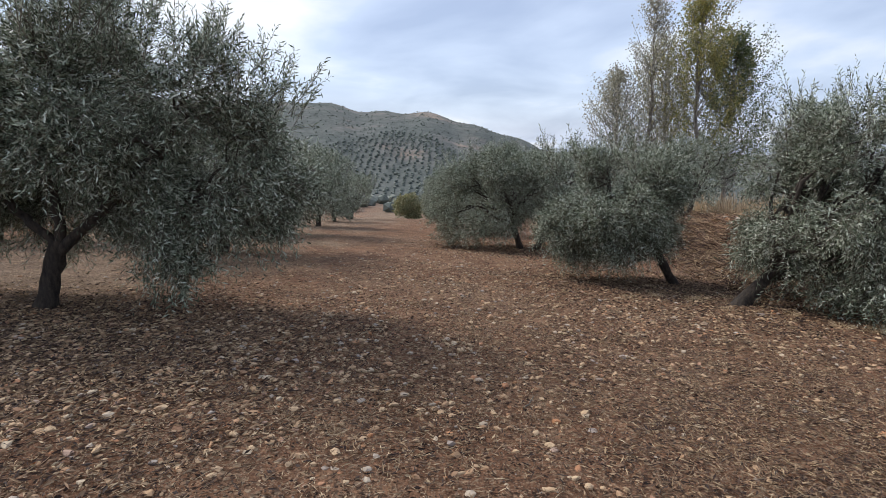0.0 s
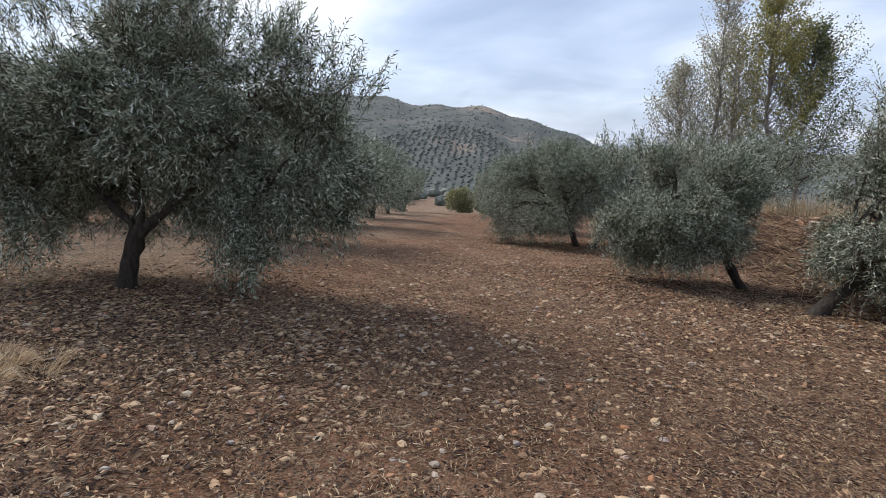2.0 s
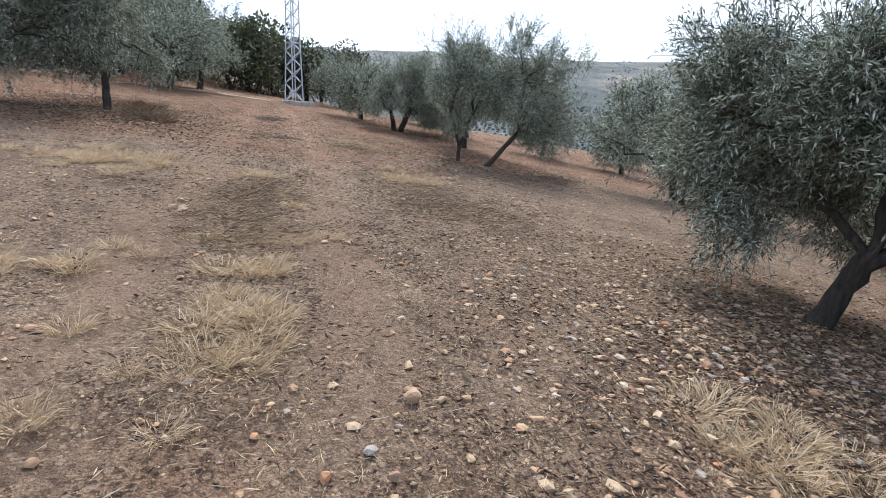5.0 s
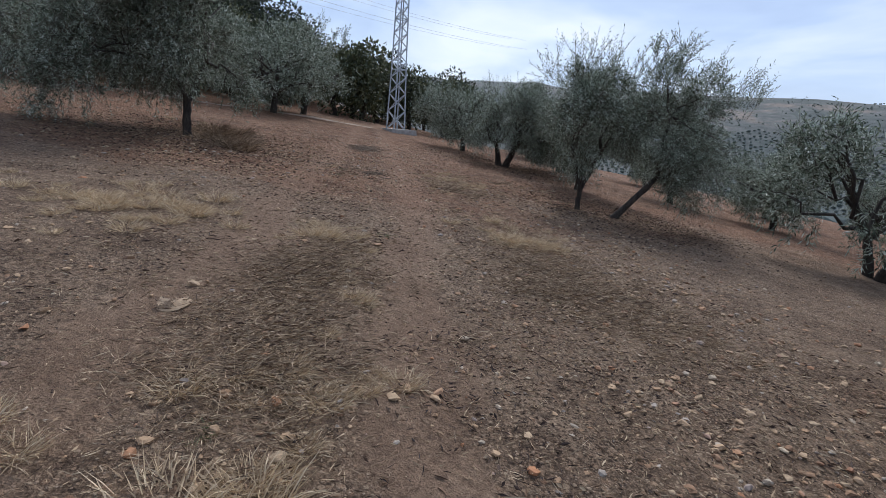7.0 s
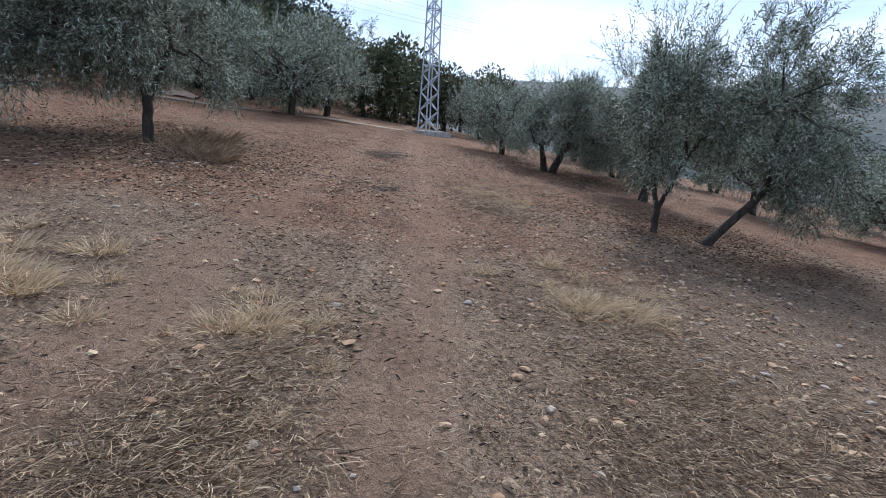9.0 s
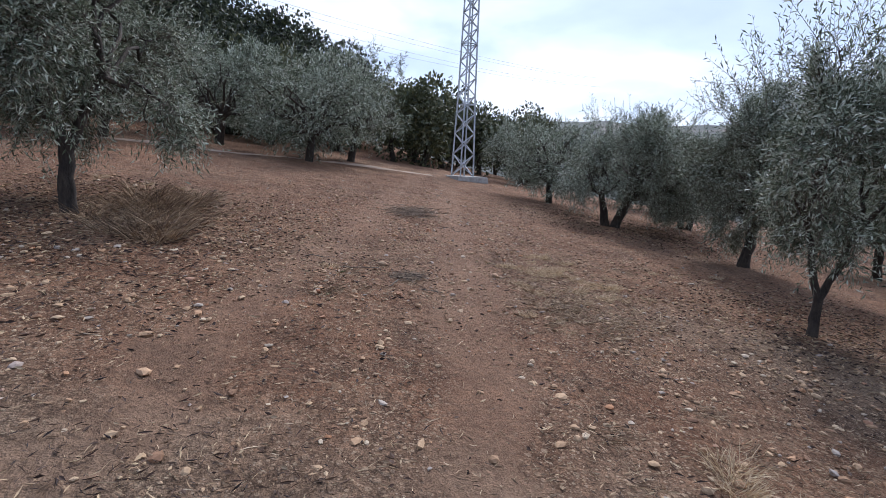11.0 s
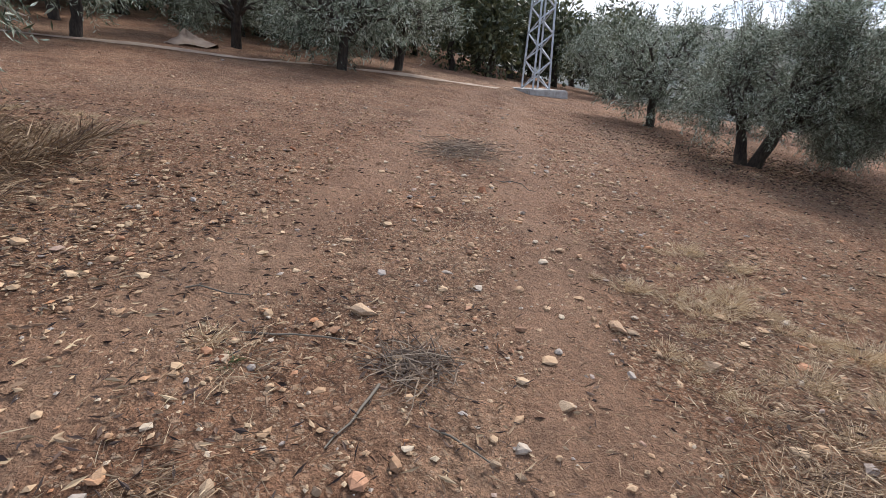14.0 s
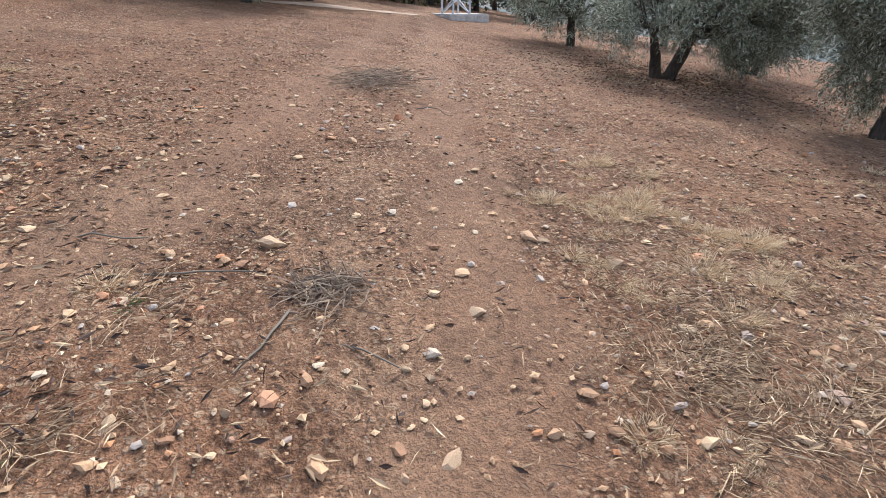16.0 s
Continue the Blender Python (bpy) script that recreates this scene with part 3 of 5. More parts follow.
stand(olive("olive_tree", "large olive tree with forked upright trunk and drooping skirt", 15, [(0, 0, 0.0, 0.03, 0.75, 0.085), (0.0, 0.03, -0.1, 0.38, 1.5, 0.055, 0.65), (0.0, 0.03, 0.12, -0.36, 1.5, 0.052, 0.66)], (-0.4, -0.35, 2.4), 2.0, 1.5, 13000, shoots=14, lobes=15, hang=0.3, droops=[(-0.3, 1.0, 1.15, 0.42), (0.3, -1.8, 1.15, 0.75), (0.3, -1.2, 1.6, 0.6), (0.4, -2.3, 1.5, 0.7)]), -16.35, 0.15)
stand(olive("olive_tree", "young upright olive tree with slender straight trunk", 16, [(0, 0, 0.02, 0.0, 0.5, 0.06), (0.02, 0, -0.1, -0.25, 1.4, 0.042, 0.4), (0.02, 0, 0.1, 0.35, 1.35, 0.04, 0.42)], (-0.05, 0.0, 2.05), 1.15, 1.2, 2900, shoots=18, lobes=8, hang=0.4), -14.72, 8.12)
stand(olive("olive_tree", "tall olive tree on a strongly slanting trunk", 17, [(0, 0, 0.3, 1.0, 0.95, 0.072), (0.28, 0.95, 0.2, 1.1, 2.3, 0.045, 0.85)], (0.1, 1.5, 1.9), 1.65, 1.25, 4600, shoots=26, lobes=9, hang=0.4, droops=[(0.1, 0.9, 3.0, 0.4), (0.2, 2.3, 1.1, 0.7)], wisps=[(0.1, 0.9, 3.2, 0.35, 12)]), -14.12, 8.45)
stand(olive("olive_tree", "dense olive tree with short forked trunk", 18, [(0, 0, -0.05, -0.2, 0.8, 0.1), (0, 0.1, 0.1, 0.55, 0.85, 0.12)], (0, 0.9, 1.7), 2.0, 1.3, 7500, shoots=20, hang=0.5, droops=[(0.3, 2.0, 1.0, 0.85), (0.4, 1.4, 0.9, 0.6), (0.2, -0.9, 1.3, 0.6)]), -22.6, 10.1)
stand(olive("olive_tree", "upright olive tree with dense crown and young shoots", 19, [(0, 0, 0.1, 0.1, 1.1, 0.1)], (0.1, 0.0, 2.2), 1.6, 1.5, 7500, shoots=22, hang=0.4), -18.9, 11.0)
grove = [
    olive("olive_tree", "grey-green olive tree with low dense crown", 21, [(0, 0, 0.1, 0.1, 0.9, 0.12)], (0, 0, 1.7), 2.3, 1.5, 1700, 8, (0.135, 0.2), 14, 13, 0.55),
    olive("olive_tree", "grey-green olive tree with low dense crown", 22, [(0, 0, -0.3, 0.1, 0.8, 0.1), (0.1, 0, 0.4, 0, 0.9, 0.1)], (0, 0, 1.75), 2.5, 1.6, 1800, 8, (0.135, 0.2), 14, 14, 0.55),
    olive("olive_tree", "tall grey-green olive tree with dense crown", 23, [(0, 0, 0.2, -0.1, 1.1, 0.13)], (0.1, 0, 2.1), 2.4, 1.85, 1850, 8, (0.135, 0.2), 8, 14, 0.6),
]
GROVE = [(-5.3, 12.3), (-5.7, 18.8), (-6.3, 25.5), (-7.0, 33), (-7.8, 42), (4.2, 18.6), (1.7, 23.5), (1.0, 31), (0.1, 40), (-0.8, 50), (9.5, 21), (11, 30),
         (-26.9, 10.4), (-25.0, 14.3), (-19.7, 15.6), (-16.6, 16.9), (-11.2, 12.9), (-11.8, 19.6), (-20.5, 21.5), (-26.5, 20.5), (-31, 16), (-13.5, 27), (-20.5, 29),
         (-25.9, -2.8), (-28.2, 2.4), (-29.8, -0.6), (-31.3, 3.9), (-33.5, 0.8), (-23.6, -5.5), (-29.5, -5.0), (-34.5, -1.5), (-35, 12.5)]
rng = np.random.default_rng(5)
for n, (x, y) in enumerate(GROVE):
    turn, size = rng.uniform(0, 360), rng.uniform(0.9, 1.08) * (0.86 if x < -15 and y > 8 else 1.0)
    if n < 3:
        stand(grove[n], x, y, turn, size)
    else:
        again(grove[n % 3], x, y, turn, size)


# ---------------- poplars beyond the bank
def poplar(label, seed, high, wide, leaves, material, bare=0.0):
    rng = np.random.default_rng(seed)
    tree = new("poplar_tree")
    tagged(tree, label, "poplar tree", "poplars beyond the bank")
    line = bent((0, 0, -0.3), (rng.normal(0, 0.2), rng.normal(0, 0.2), high), rng, 12, 0.008)
    part("trunk", mesh_of("trunk", *tube(line, np.linspace(0.17, 0.015, 12), 8), POPLAR_BARK, True), tree)
    pieces, tips = [], []
    for i in range(120):
        s = rng.uniform(0.12, 0.97)
        a = line[0] + (line[-1] - line[0]) * s
        reach = wide * (0.35 + 0.65 * np.sin(np.pi * np.clip(s * 0.85 + 0.12, 0, 1))) * rng.uniform(0.6, 1.1) * (1.15 - s * 0.75)
        w = rng.uniform(0, 6.283)
        b = a + np.array([reach * np.cos(w), reach * np.sin(w), reach * rng.uniform(1.1, 1.9)])
        br = bent(a, b, rng, 6, 0.05, -0.05)
        pieces.append(tube(br, np.linspace(0.035, 0.006, 6), 4))
        tips += [br[2] + (br[-1] - br[2]) * q for q in np.linspace(0, 1, 8)]
    part("branch", mesh_of("branch", *join(pieces), POPLAR_BARK, True), tree, "fine ascending grey branches")
    tips = np.array(tips)
    p = tips[rng.integers(0, len(tips), leaves)] + rng.normal(0, 0.17, (leaves, 3))
    ln = rng.uniform(0.075, 0.13, leaves)
    v, f = leaf_quads(p, unit(rng.normal(0, 1, (leaves, 3))), ln, ln * 0.8, rng)
    part("crown", mesh_of("crown", v, f, material), tree, "small fluttering leaves")
    return tree


stand(poplar("tall yellowing poplar with thinning crown", 31, 13.4, 3.1, 20000, YELLOWING), 15.6, 34.0)
stand(poplar("tall grey poplar almost bare of leaves", 32, 13.0, 2.6, 9000, POPLAR_GREY), 12.9, 34.8)
stand(poplar("green poplar with dense lower crown", 33, 10.8, 3.2, 18000, POPLAR_GREEN), 17.8, 34.4)
stand(poplar("short grey poplar almost bare of leaves", 34, 8.6, 2.6, 9000, POPLAR_GREY), 10.9, 35.0)
stand(poplar("tall yellow-green poplar with thinning crown", 35, 11.0, 3.0, 9000, YELLOWING), 14.6, 36.0)


# ---------------- wooded hill behind the lattice tower
def wood_tree(label, seed, wide, high, leaves, material, category="oak tree"):
    rng = np.random.default_rng(seed)
    tree = new("forest_tree")
    tagged(tree, label, category, "trees of the wooded hill")
    part("trunk", mesh_of("trunk", *tube(bent((0, 0, -0.4), (0.1, 0, high * 0.55), rng, 7, 0.03), np.linspace(0.24, 0.1, 7), 8), BARK, True), tree)
    c, r = crown_lobes((0, 0, high * 0.52), wide, high * 0.46, rng, 20)
    c = c * [0.85, 0.85, 1.0]
    r = r * 1.4
    k = rng.choice(len(r), leaves, p=r**2 / (r**2).sum())
    d = unit(rng.normal(0, 1, (leaves, 3)) + [0, 0, 0.25])
    p = c[k] + d * (r[k] * rng.uniform(0.4, 1.0, leaves) ** 0.4)[:, None]
    ln = rng.uniform(0.22, 0.42, leaves)
    v, f = leaf_quads(p, unit(d + 0.7 * rng.normal(0, 1, (leaves, 3))), ln, ln * 0.55, rng)
    part("crown", mesh_of("crown", v, f, material), tree, "dense dark evergreen foliage")
    return tree


wood = [
    wood_tree("dark evergreen oak on the wooded hill", 41, 3.2, 7.5, 3300, OAK),
    wood_tree("dark round-topped stone pine on the wooded hill", 42, 3.4, 8.5, 3300, OAK, "pine tree"),
    wood_tree("olive-green evergreen shrub tree at the wood's edge", 43, 2.6, 5.5, 3000, random_colours("wood_edge_leaves", [(0.0, (0.035, 0.042, 0.02)), (0.6, (0.085, 0.095, 0.042)), (1.0, (0.17, 0.16, 0.075))], rough=0.6, translucent=0.15)),
]
rng = np.random.default_rng(6)
placed = 0
for ring, count in ((21.5, 8), (25.5, 12), (29.5, 14), (34, 13), (40, 13), (47, 13), (54, 13)):
    for i in range(count):
        az = radians(64 + (i + rng.uniform(0.25, 0.75)) / count * 66)
        d = ring + rng.uniform(-1.2, 1.2)
        x, y = -12.5 - d * math.sin(az), 3 + d * math.cos(az)
        near = ring < 31
        if near and (y > 1.0 and x > -37.5) or (ring < 24 and y > -4.5):
            continue
        kind = 2 if near or rng.random() < 0.2 else int(rng.integers(0, 2))
        turn, size = rng.uniform(0, 360), rng.uniform(0.62, 0.82) if near else rng.uniform(0.85, 1.1) * (0.58 if math.degrees(az) < 84 else 0.8 if math.degrees(az) < 94 else 1.0)
        if placed < 3:
            stand(wood[placed], x, y, turn, size)
        else:
            again(wood[kind], x, y, turn, size)
        placed += 1


for x, y, turn, size in ((-42.7, 15.7, 40, 0.68), (-46.5, 12.2, 150, 0.72), (-44.0, 8.4, 260, 0.66), (-36.0, -6.0, 10, 0.8), (-38.0, -1.5, 80, 0.78), (-38.5, 3.4, 200, 0.7), (-34.0, -9.5, 300, 0.85), (-31.0, -11.5, 120, 0.8)):
    again(wood[0], x, y, turn, size)


# ---------------- lattice tower, its footing, and the far power line
def bar(a, b, w, d=None):
    """A steel angle's box from a to b."""
    a, b = np.asarray(a, float), np.asarray(b, float)
    z = unit(b - a)
    x = unit(np.cross(z, [0.31, 0.87, 0.2]))
    y = np.cross(z, x)
    q = [(-w / 2, -w / 2), (w / 2, -w / 2), (w / 2, w / 2), (-w / 2, w / 2)]
    v = np.array([a + x * i + y * j for i, j in q] + [b + x * i + y * j for i, j in q])
    f = np.array([[0, 3, 2, 1], [4, 5, 6, 7], [0, 1, 5, 4], [1, 2, 6, 5], [2, 3, 7, 6], [3, 0, 4, 7]])
    return v, f


def lattice_tower(label, high, widths, step, thick):
    """widths: heights and the tower's width at each."""
    tower = new("lattice_tower")
    tagged(tower, label, "power pylon")

    def corner(k, z):
        h = np.interp(z, *widths) / 2
        return np.array([h if k in (1, 2) else -h, h if k in (2, 3) else -h, z])

    for k in range(4):
        pieces = [bar(corner(k, a), corner(k, b), thick * 1.5) for a, b in zip(widths[0][:-1], widths[0][1:])]
        part("leg", mesh_of("leg", *join(pieces), STEEL), tower)
    z, n = 0.0, 0
    while z < high - step:
        s = step * max(0.6, np.interp(z, *widths) / widths[1][0])
        for k in range(4):
            j = (k + 1) % 4
            a, b = (k, j) if (n + k) % 2 == 0 else (j, k)
            part("brace", mesh_of("brace", *bar(corner(a, z), corner(b, z + s), thick), STEEL), tower)
        if n % 7 == 6:
            for k in range(4):
                part("strut", mesh_of("strut", *bar(corner(k, z + s), corner((k + 1) % 4, z + s), thick), STEEL), tower)
        z, n = z + s, n + 1
    return tower


TX, TY = -31.8, 8.6
tower = lattice_tower("tall galvanised steel lattice power pylon on a concrete footing", 20.0, ([0, 3.3, 9, 20], [0.66, 0.5, 0.36, 0.3]), 0.46, 0.036)
stand(tower, TX, TY, 20, 1, -0.1)


def footing():
    bm = bmesh.new()
    bmesh.ops.create_cube(bm, size=1)
    bmesh.ops.scale(bm, vec=(1.7, 1.7, 0.7), verts=bm.verts)
    for v in bm.verts:
        if v.co.z > 0:
            v.co.x *= 0.92
            v.co.y *= 0.92
    bmesh.ops.bevel(bm, geom=bm.edges[:], offset=0.04, segments=2, affect="EDGES")
    me = bpy.data.meshes.new("concrete_footing")
    bm.to_mesh(me)
    bm.free()
    me.materials.append(CONCRETE)
    return me


ob = tagged(new("concrete_footing", footing()), "pale weathered concrete footing under the pylon", "footing")
stand(ob, TX, TY, 20, 1, 0.24)


# ---------------- far power line over the wooded hill
FX, FY = -104.0, -18.0
far_tower = lattice_tower("distant grey power pylon above the wooded hill", 27.0, ([0, 10, 24, 27], [3.0, 1.8, 1.1, 0.3]), 2.6, 0.16)
for zz, ww in ((20.0, 6.4), (23.0, 5.0)):
    part("crossarm", mesh_of("crossarm", *bar((-ww / 2, 0, zz), (ww / 2, 0, zz), 0.3), STEEL), far_tower)
stand(far_tower, FX, FY, 75)
CABLE, ct, cb = base_material("dark_cable", 0.6)
cb.inputs["Base Color"].default_value = (0.12, 0.12, 0.13, 1)
top = float(ground_z(FX, FY))
for off, zz in ((-3.0, 20.0), (3.0, 20.0), (-2.3, 23.0), (2.3, 23.0)):
    s = np.linspace(0, 1, 24)[:, None]
    a, b = np.array([FX + off * 0.26, FY + off, top + zz]), np.array([-189 + off * 0.3, 97 + off, 11.0 + zz])
    line = a + (b - a) * s + np.array([0, 0, -2.0]) * (4 * s * (1 - s))
    tagged(new("power_line", mesh_of("power_line", *tube(line, np.full(24, 0.025), 4), CABLE)), "thin dark power cable crossing the sky", "cable", "power cables")

# ---------------- pale dirt track along the crest, and a heap of spoil beside it
PALE, pt, pb = base_material("pale_dirt", 0.95)
pn = noise_node(pt, 3.0, 6, 0.65, pt.nodes.new("ShaderNodeTexCoord").outputs["Object"])
link(pt, ramp_node(pt, pn.outputs["Fac"], [(0.3, (0.24, 0.16, 0.11)), (0.7, (0.4, 0.3, 0.22))]).outputs[0], pb.inputs["Base Color"])
s = np.linspace(0, 1, 60)[:, None]
mid = np.concatenate([np.interp(s, [0, 0.35, 0.7, 1], [-23.5, -27.2, -30.0, -30.9]), np.interp(s, [0, 0.35, 0.7, 1], [-7.5, -0.2, 4.2, 7.2])], 1)
side = np.array([0.88, -0.47])
rows = [mid + side * (o + 0.12 * np.sin(9 * s + o)) for o in (-0.45, -0.15, 0.15, 0.45)]
v = np.stack([np.stack([r[:, 0], r[:, 1], ground_z(r[:, 0], r[:, 1]) + (0.03 if k in (1, 2) else 0.012)], -1) for k, r in enumerate(rows)], 1).reshape(-1, 3)
i = (np.arange(59)[:, None] * 4 + np.arange(3)).ravel()
tagged(new("track", mesh_of("track", v, np.stack([i, i + 4, i + 5, i + 1], -1), PALE, True)), "pale trodden dirt track along the crest", "track", kind="structure")
rng = np.random.default_rng(9)
a, q = np.meshgrid(np.linspace(0, 6.283, 20, endpoint=False), np.linspace(0, 1, 7), indexing="ij")
v = np.stack([0.9 * q * np.cos(a), 0.6 * q * np.sin(a), 0.3 * (1 - q) ** 1.2 * (1 + 0.3 * np.sin(3 * a)) - 0.05 + rng.normal(0, 0.03, a.shape)], -1)
k = np.arange(20)[:, None] * 7 + np.arange(6)
n = (np.arange(20)[:, None] + 1) % 20 * 7 + np.arange(6)
ob = tagged(new("earth_mound", mesh_of("earth_mound", v.reshape(-1, 3), np.stack([k, k + 1, n + 1, n], -1).reshape(-1, 4), PALE, True)), "low mound of pale earth beside the track", "mound")
stand(ob, -28.6, -1.5, 60)

# yellow-green bush where the way between the rows ends
BUSH = random_colours("yellow_green_bush_leaves", [(0.0, (0.15, 0.155, 0.07)), (0.6, (0.3, 0.29, 0.15)), (1.0, (0.45, 0.42, 0.25))], rough=0.6, translucent=0.2)
bush = wood_tree("yellow-green bush at the end of the way", 47, 2.2, 3.4, 4500, BUSH, "bush")
bush.name = "bush"
bush["group"] = "bushes at the end of the way"
stand(bush, -4.2, 57, 0, 0.85, 0.3)
again(bush, -1.6, 60, 120, 0.85)


# ---------------- stones, litter and dry weeds on the ground
ICO_V = unit(np.array([(0, 1, 1.618), (0, -1, 1.618), (0, 1, -1.618), (0, -1, -1.618), (1, 1.618, 0), (-1, 1.618, 0), (1, -1.618, 0), (-1, -1.618, 0), (1.618, 0, 1), (-1.618, 0, 1), (1.618, 0, -1), (-1.618, 0, -1)]))
ICO_F = np.array([[i, j, k] for i in range(12) for j in range(i + 1, 12) for k in range(j + 1, 12) if max(np.linalg.norm(ICO_V[i] - ICO_V[j]), np.linalg.norm(ICO_V[j] - ICO_V[k]), np.linalg.norm(ICO_V[i] - ICO_V[k])) < 1.2])
flip = np.einsum("ij,ij->i", np.cross(ICO_V[ICO_F[:, 1]] - ICO_V[ICO_F[:, 0]], ICO_V[ICO_F[:, 2]] - ICO_V[ICO_F[:, 0]]), ICO_V[ICO_F].mean(1)) < 0
ICO_F[flip] = ICO_F[flip][:, ::-1]


def turned(v, rng):
    """Each of n point sets turned about the upright by its own angle."""
    a = rng.uniform(0, 6.283, len(v))
    c, s = np.cos(a)[:, None], np.sin(a)[:, None]
    return np.stack([c * v[..., 0] - s * v[..., 1], s * v[..., 0] + c * v[..., 1], v[..., 2]], -1)


OCT_V = np.array([(1, 0, 0), (0, 1, 0), (-1, 0, 0), (0, -1, 0), (0, 0, 1), (0, 0, -1)], float)
OCT_F = np.array([[0, 1, 4], [1, 2, 4], [2, 3, 4], [3, 0, 4], [1, 0, 5], [2, 1, 5], [3, 2, 5], [0, 3, 5]])


def pebbles(xy, size, rng, body=(ICO_V, ICO_F)):
    """Angular stones half sunk in the soil, joined into one mesh."""
    n = len(xy)
    bv, bf = body
    v = bv[None] * rng.uniform(0.62, 1.25, (n, len(bv), 1)) * np.stack([rng.uniform(0.8, 1.3, n), rng.uniform(0.6, 1.0, n), rng.uniform(0.3, 0.65, n)], -1)[:, None]
    v = turned(v, rng) * (size / 2)[:, None, None]
    z = ground_z(xy[:, 0], xy[:, 1]) + size * 0.1
    v = v + np.stack([xy[:, 0], xy[:, 1], z], -1)[:, None]
    f = bf[None] + (np.arange(n) * len(bv))[:, None, None]
    return v.reshape(-1, 3), f.reshape(-1, 3)


def off_tracks(xy, rng):
    """Wheels and feet have swept two strips towards the pylon nearly clean."""
    x, y = xy[:, 0], xy[:, 1]
    near = np.minimum(np.abs(y - np.interp(x, [-31, -20, -17, -14, -7.2, -4], [8.0, 5.2, 4.6, 4.0, 1.96, 1.0]) - 0.08 * np.sin(2 * x)), np.abs(y - np.interp(x, [-31, -20.5, -16.8, -15, -13, -6], [6.8, 3.9, 2.93, 2.4, 1.9, 0.0]) - 0.1 * np.sin(1.7 * x)))
    return xy[(near > 0.26) | (x > -4.5) | (rng.random(len(x)) < 0.22)]


def along_walk(n, spread, rng):
    """Places strewn along the way walked, thinner further off."""
    way = np.array([(r[1], r[2]) for r in ROWS if r[0] < 13.2] + [(2, 6), (0, 4), (-1, 8), (-1.5, 13), (-4, 3), (-17, 4), (-20, 4.5), (-24, 6), (-6.5, 1.5), (-10.5, 3.5), (-16, 4)])
    a = way[rng.integers(0, len(way), n)]
    return off_tracks(a + rng.normal(0, spread, (n, 2)), rng)


rng = np.random.default_rng(77)
xy = np.concatenate([along_walk(10000, 2.8, rng), np.stack([rng.uniform(-17.5, -13.6, 5000), rng.uniform(1.6, 6.6, 5000)], -1), np.stack([rng.uniform(-3.2, 3.5, 5000), rng.uniform(1.6, 7.5, 5000)], -1)])
tagged(new("pebbles", mesh_of("pebbles", *pebbles(xy, 0.01 + 0.028 * rng.random(len(xy)) ** 2.8, rng, (OCT_V, OCT_F)), STONES)), "small angular tan and reddish pebbles on the soil", "pebbles", kind="stuff")
xy = along_walk(4800, 3.4, rng)
extra = np.stack([rng.normal(-3.0, 1.6, 900), rng.normal(3.9, 1.1, 900)], -1)
extra2 = np.stack([rng.normal(3.6, 1.2, 420), rng.normal(6.6, 1.4, 420)], -1)
extra3 = off_tracks(np.stack([rng.normal(-18.5, 3.0, 900), rng.normal(3.6, 2.0, 900)], -1), rng)
wide = [(0.3, 9.5, 1.8, 2.6, 1300), (0.0, 5.2, 2.6, 2.0, 1500), (-2.6, 4.1, 1.5, 1.1, 900), (0.2, 13.5, 2.0, 3.0, 1300), (3.0, 8.0, 1.5, 2.0, 700), (-4.6, 4.2, 1.3, 1.0, 900), (-9.5, 5.6, 1.8, 1.0, 700), (-19.5, 5.5, 3.0, 2.0, 900), (-13.2, 6.4, 1.6, 1.1, 600), (-15.6, 1.0, 1.6, 0.9, 500), (-4.2, 4.6, 1.2, 0.9, 400)]
xy = np.concatenate([xy, extra, extra2, extra3] + [np.stack([rng.normal(sx, wx, k), rng.normal(sy, wy, k)], -1) for sx, sy, wx, wy, k in wide])
tagged(new("small_stones", mesh_of("small_stones", *pebbles(xy, 0.026 + 0.055 * rng.random(len(xy)) ** 2.2, rng), STONES)), "loose pale limestone pieces strewn over the soil", "stones", kind="stuff")

# larger stones, each lying where it lies
stone_meshes = []
for k in range(7):
    bm = bmesh.new()
    bmesh.ops.create_icosphere(bm, subdivisions=2, radius=0.5)
    r2 = random.Random(200 + k)
    planes = [(Vector((r2.uniform(-1, 1), r2.uniform(-1, 1), r2.uniform(-0.4, 1))).normalized(), r2.uniform(0.2, 0.37)) for _ in range(9)]
    for v in bm.verts:
        for pn, pd in planes:
            over = v.co.dot(pn) - pd
            if over > 0:
                v.co -= pn * over
        v.co += Vector((noise.noise(v.co * 4 + Vector((k, 0, 0))), noise.noise(v.co * 4 + Vector((0, k, 3))), noise.noise(v.co * 4 + Vector((5, 0, k))))) * 0.035
        v.co.y *= 0.8
        v.co.z *= 0.52
    me = bpy.data.meshes.new("stone")
    bm.to_mesh(me)
    bm.free()
    me.materials.append(STONE_ONE)
    for p in me.polygons:
        p.use_smooth = False
    stone_meshes.append(me)


PALE_STONE = random_colours("pale_limestone", [(0.0, (0.42, 0.29, 0.18)), (0.5, (0.52, 0.375, 0.24)), (0.8, (0.48, 0.28, 0.155)), (1.0, (0.6, 0.48, 0.35))], island=False, rough=0.9, grain=24)
pale_meshes = [me.copy() for me in stone_meshes]
for me in pale_meshes:
    me.materials[0] = PALE_STONE


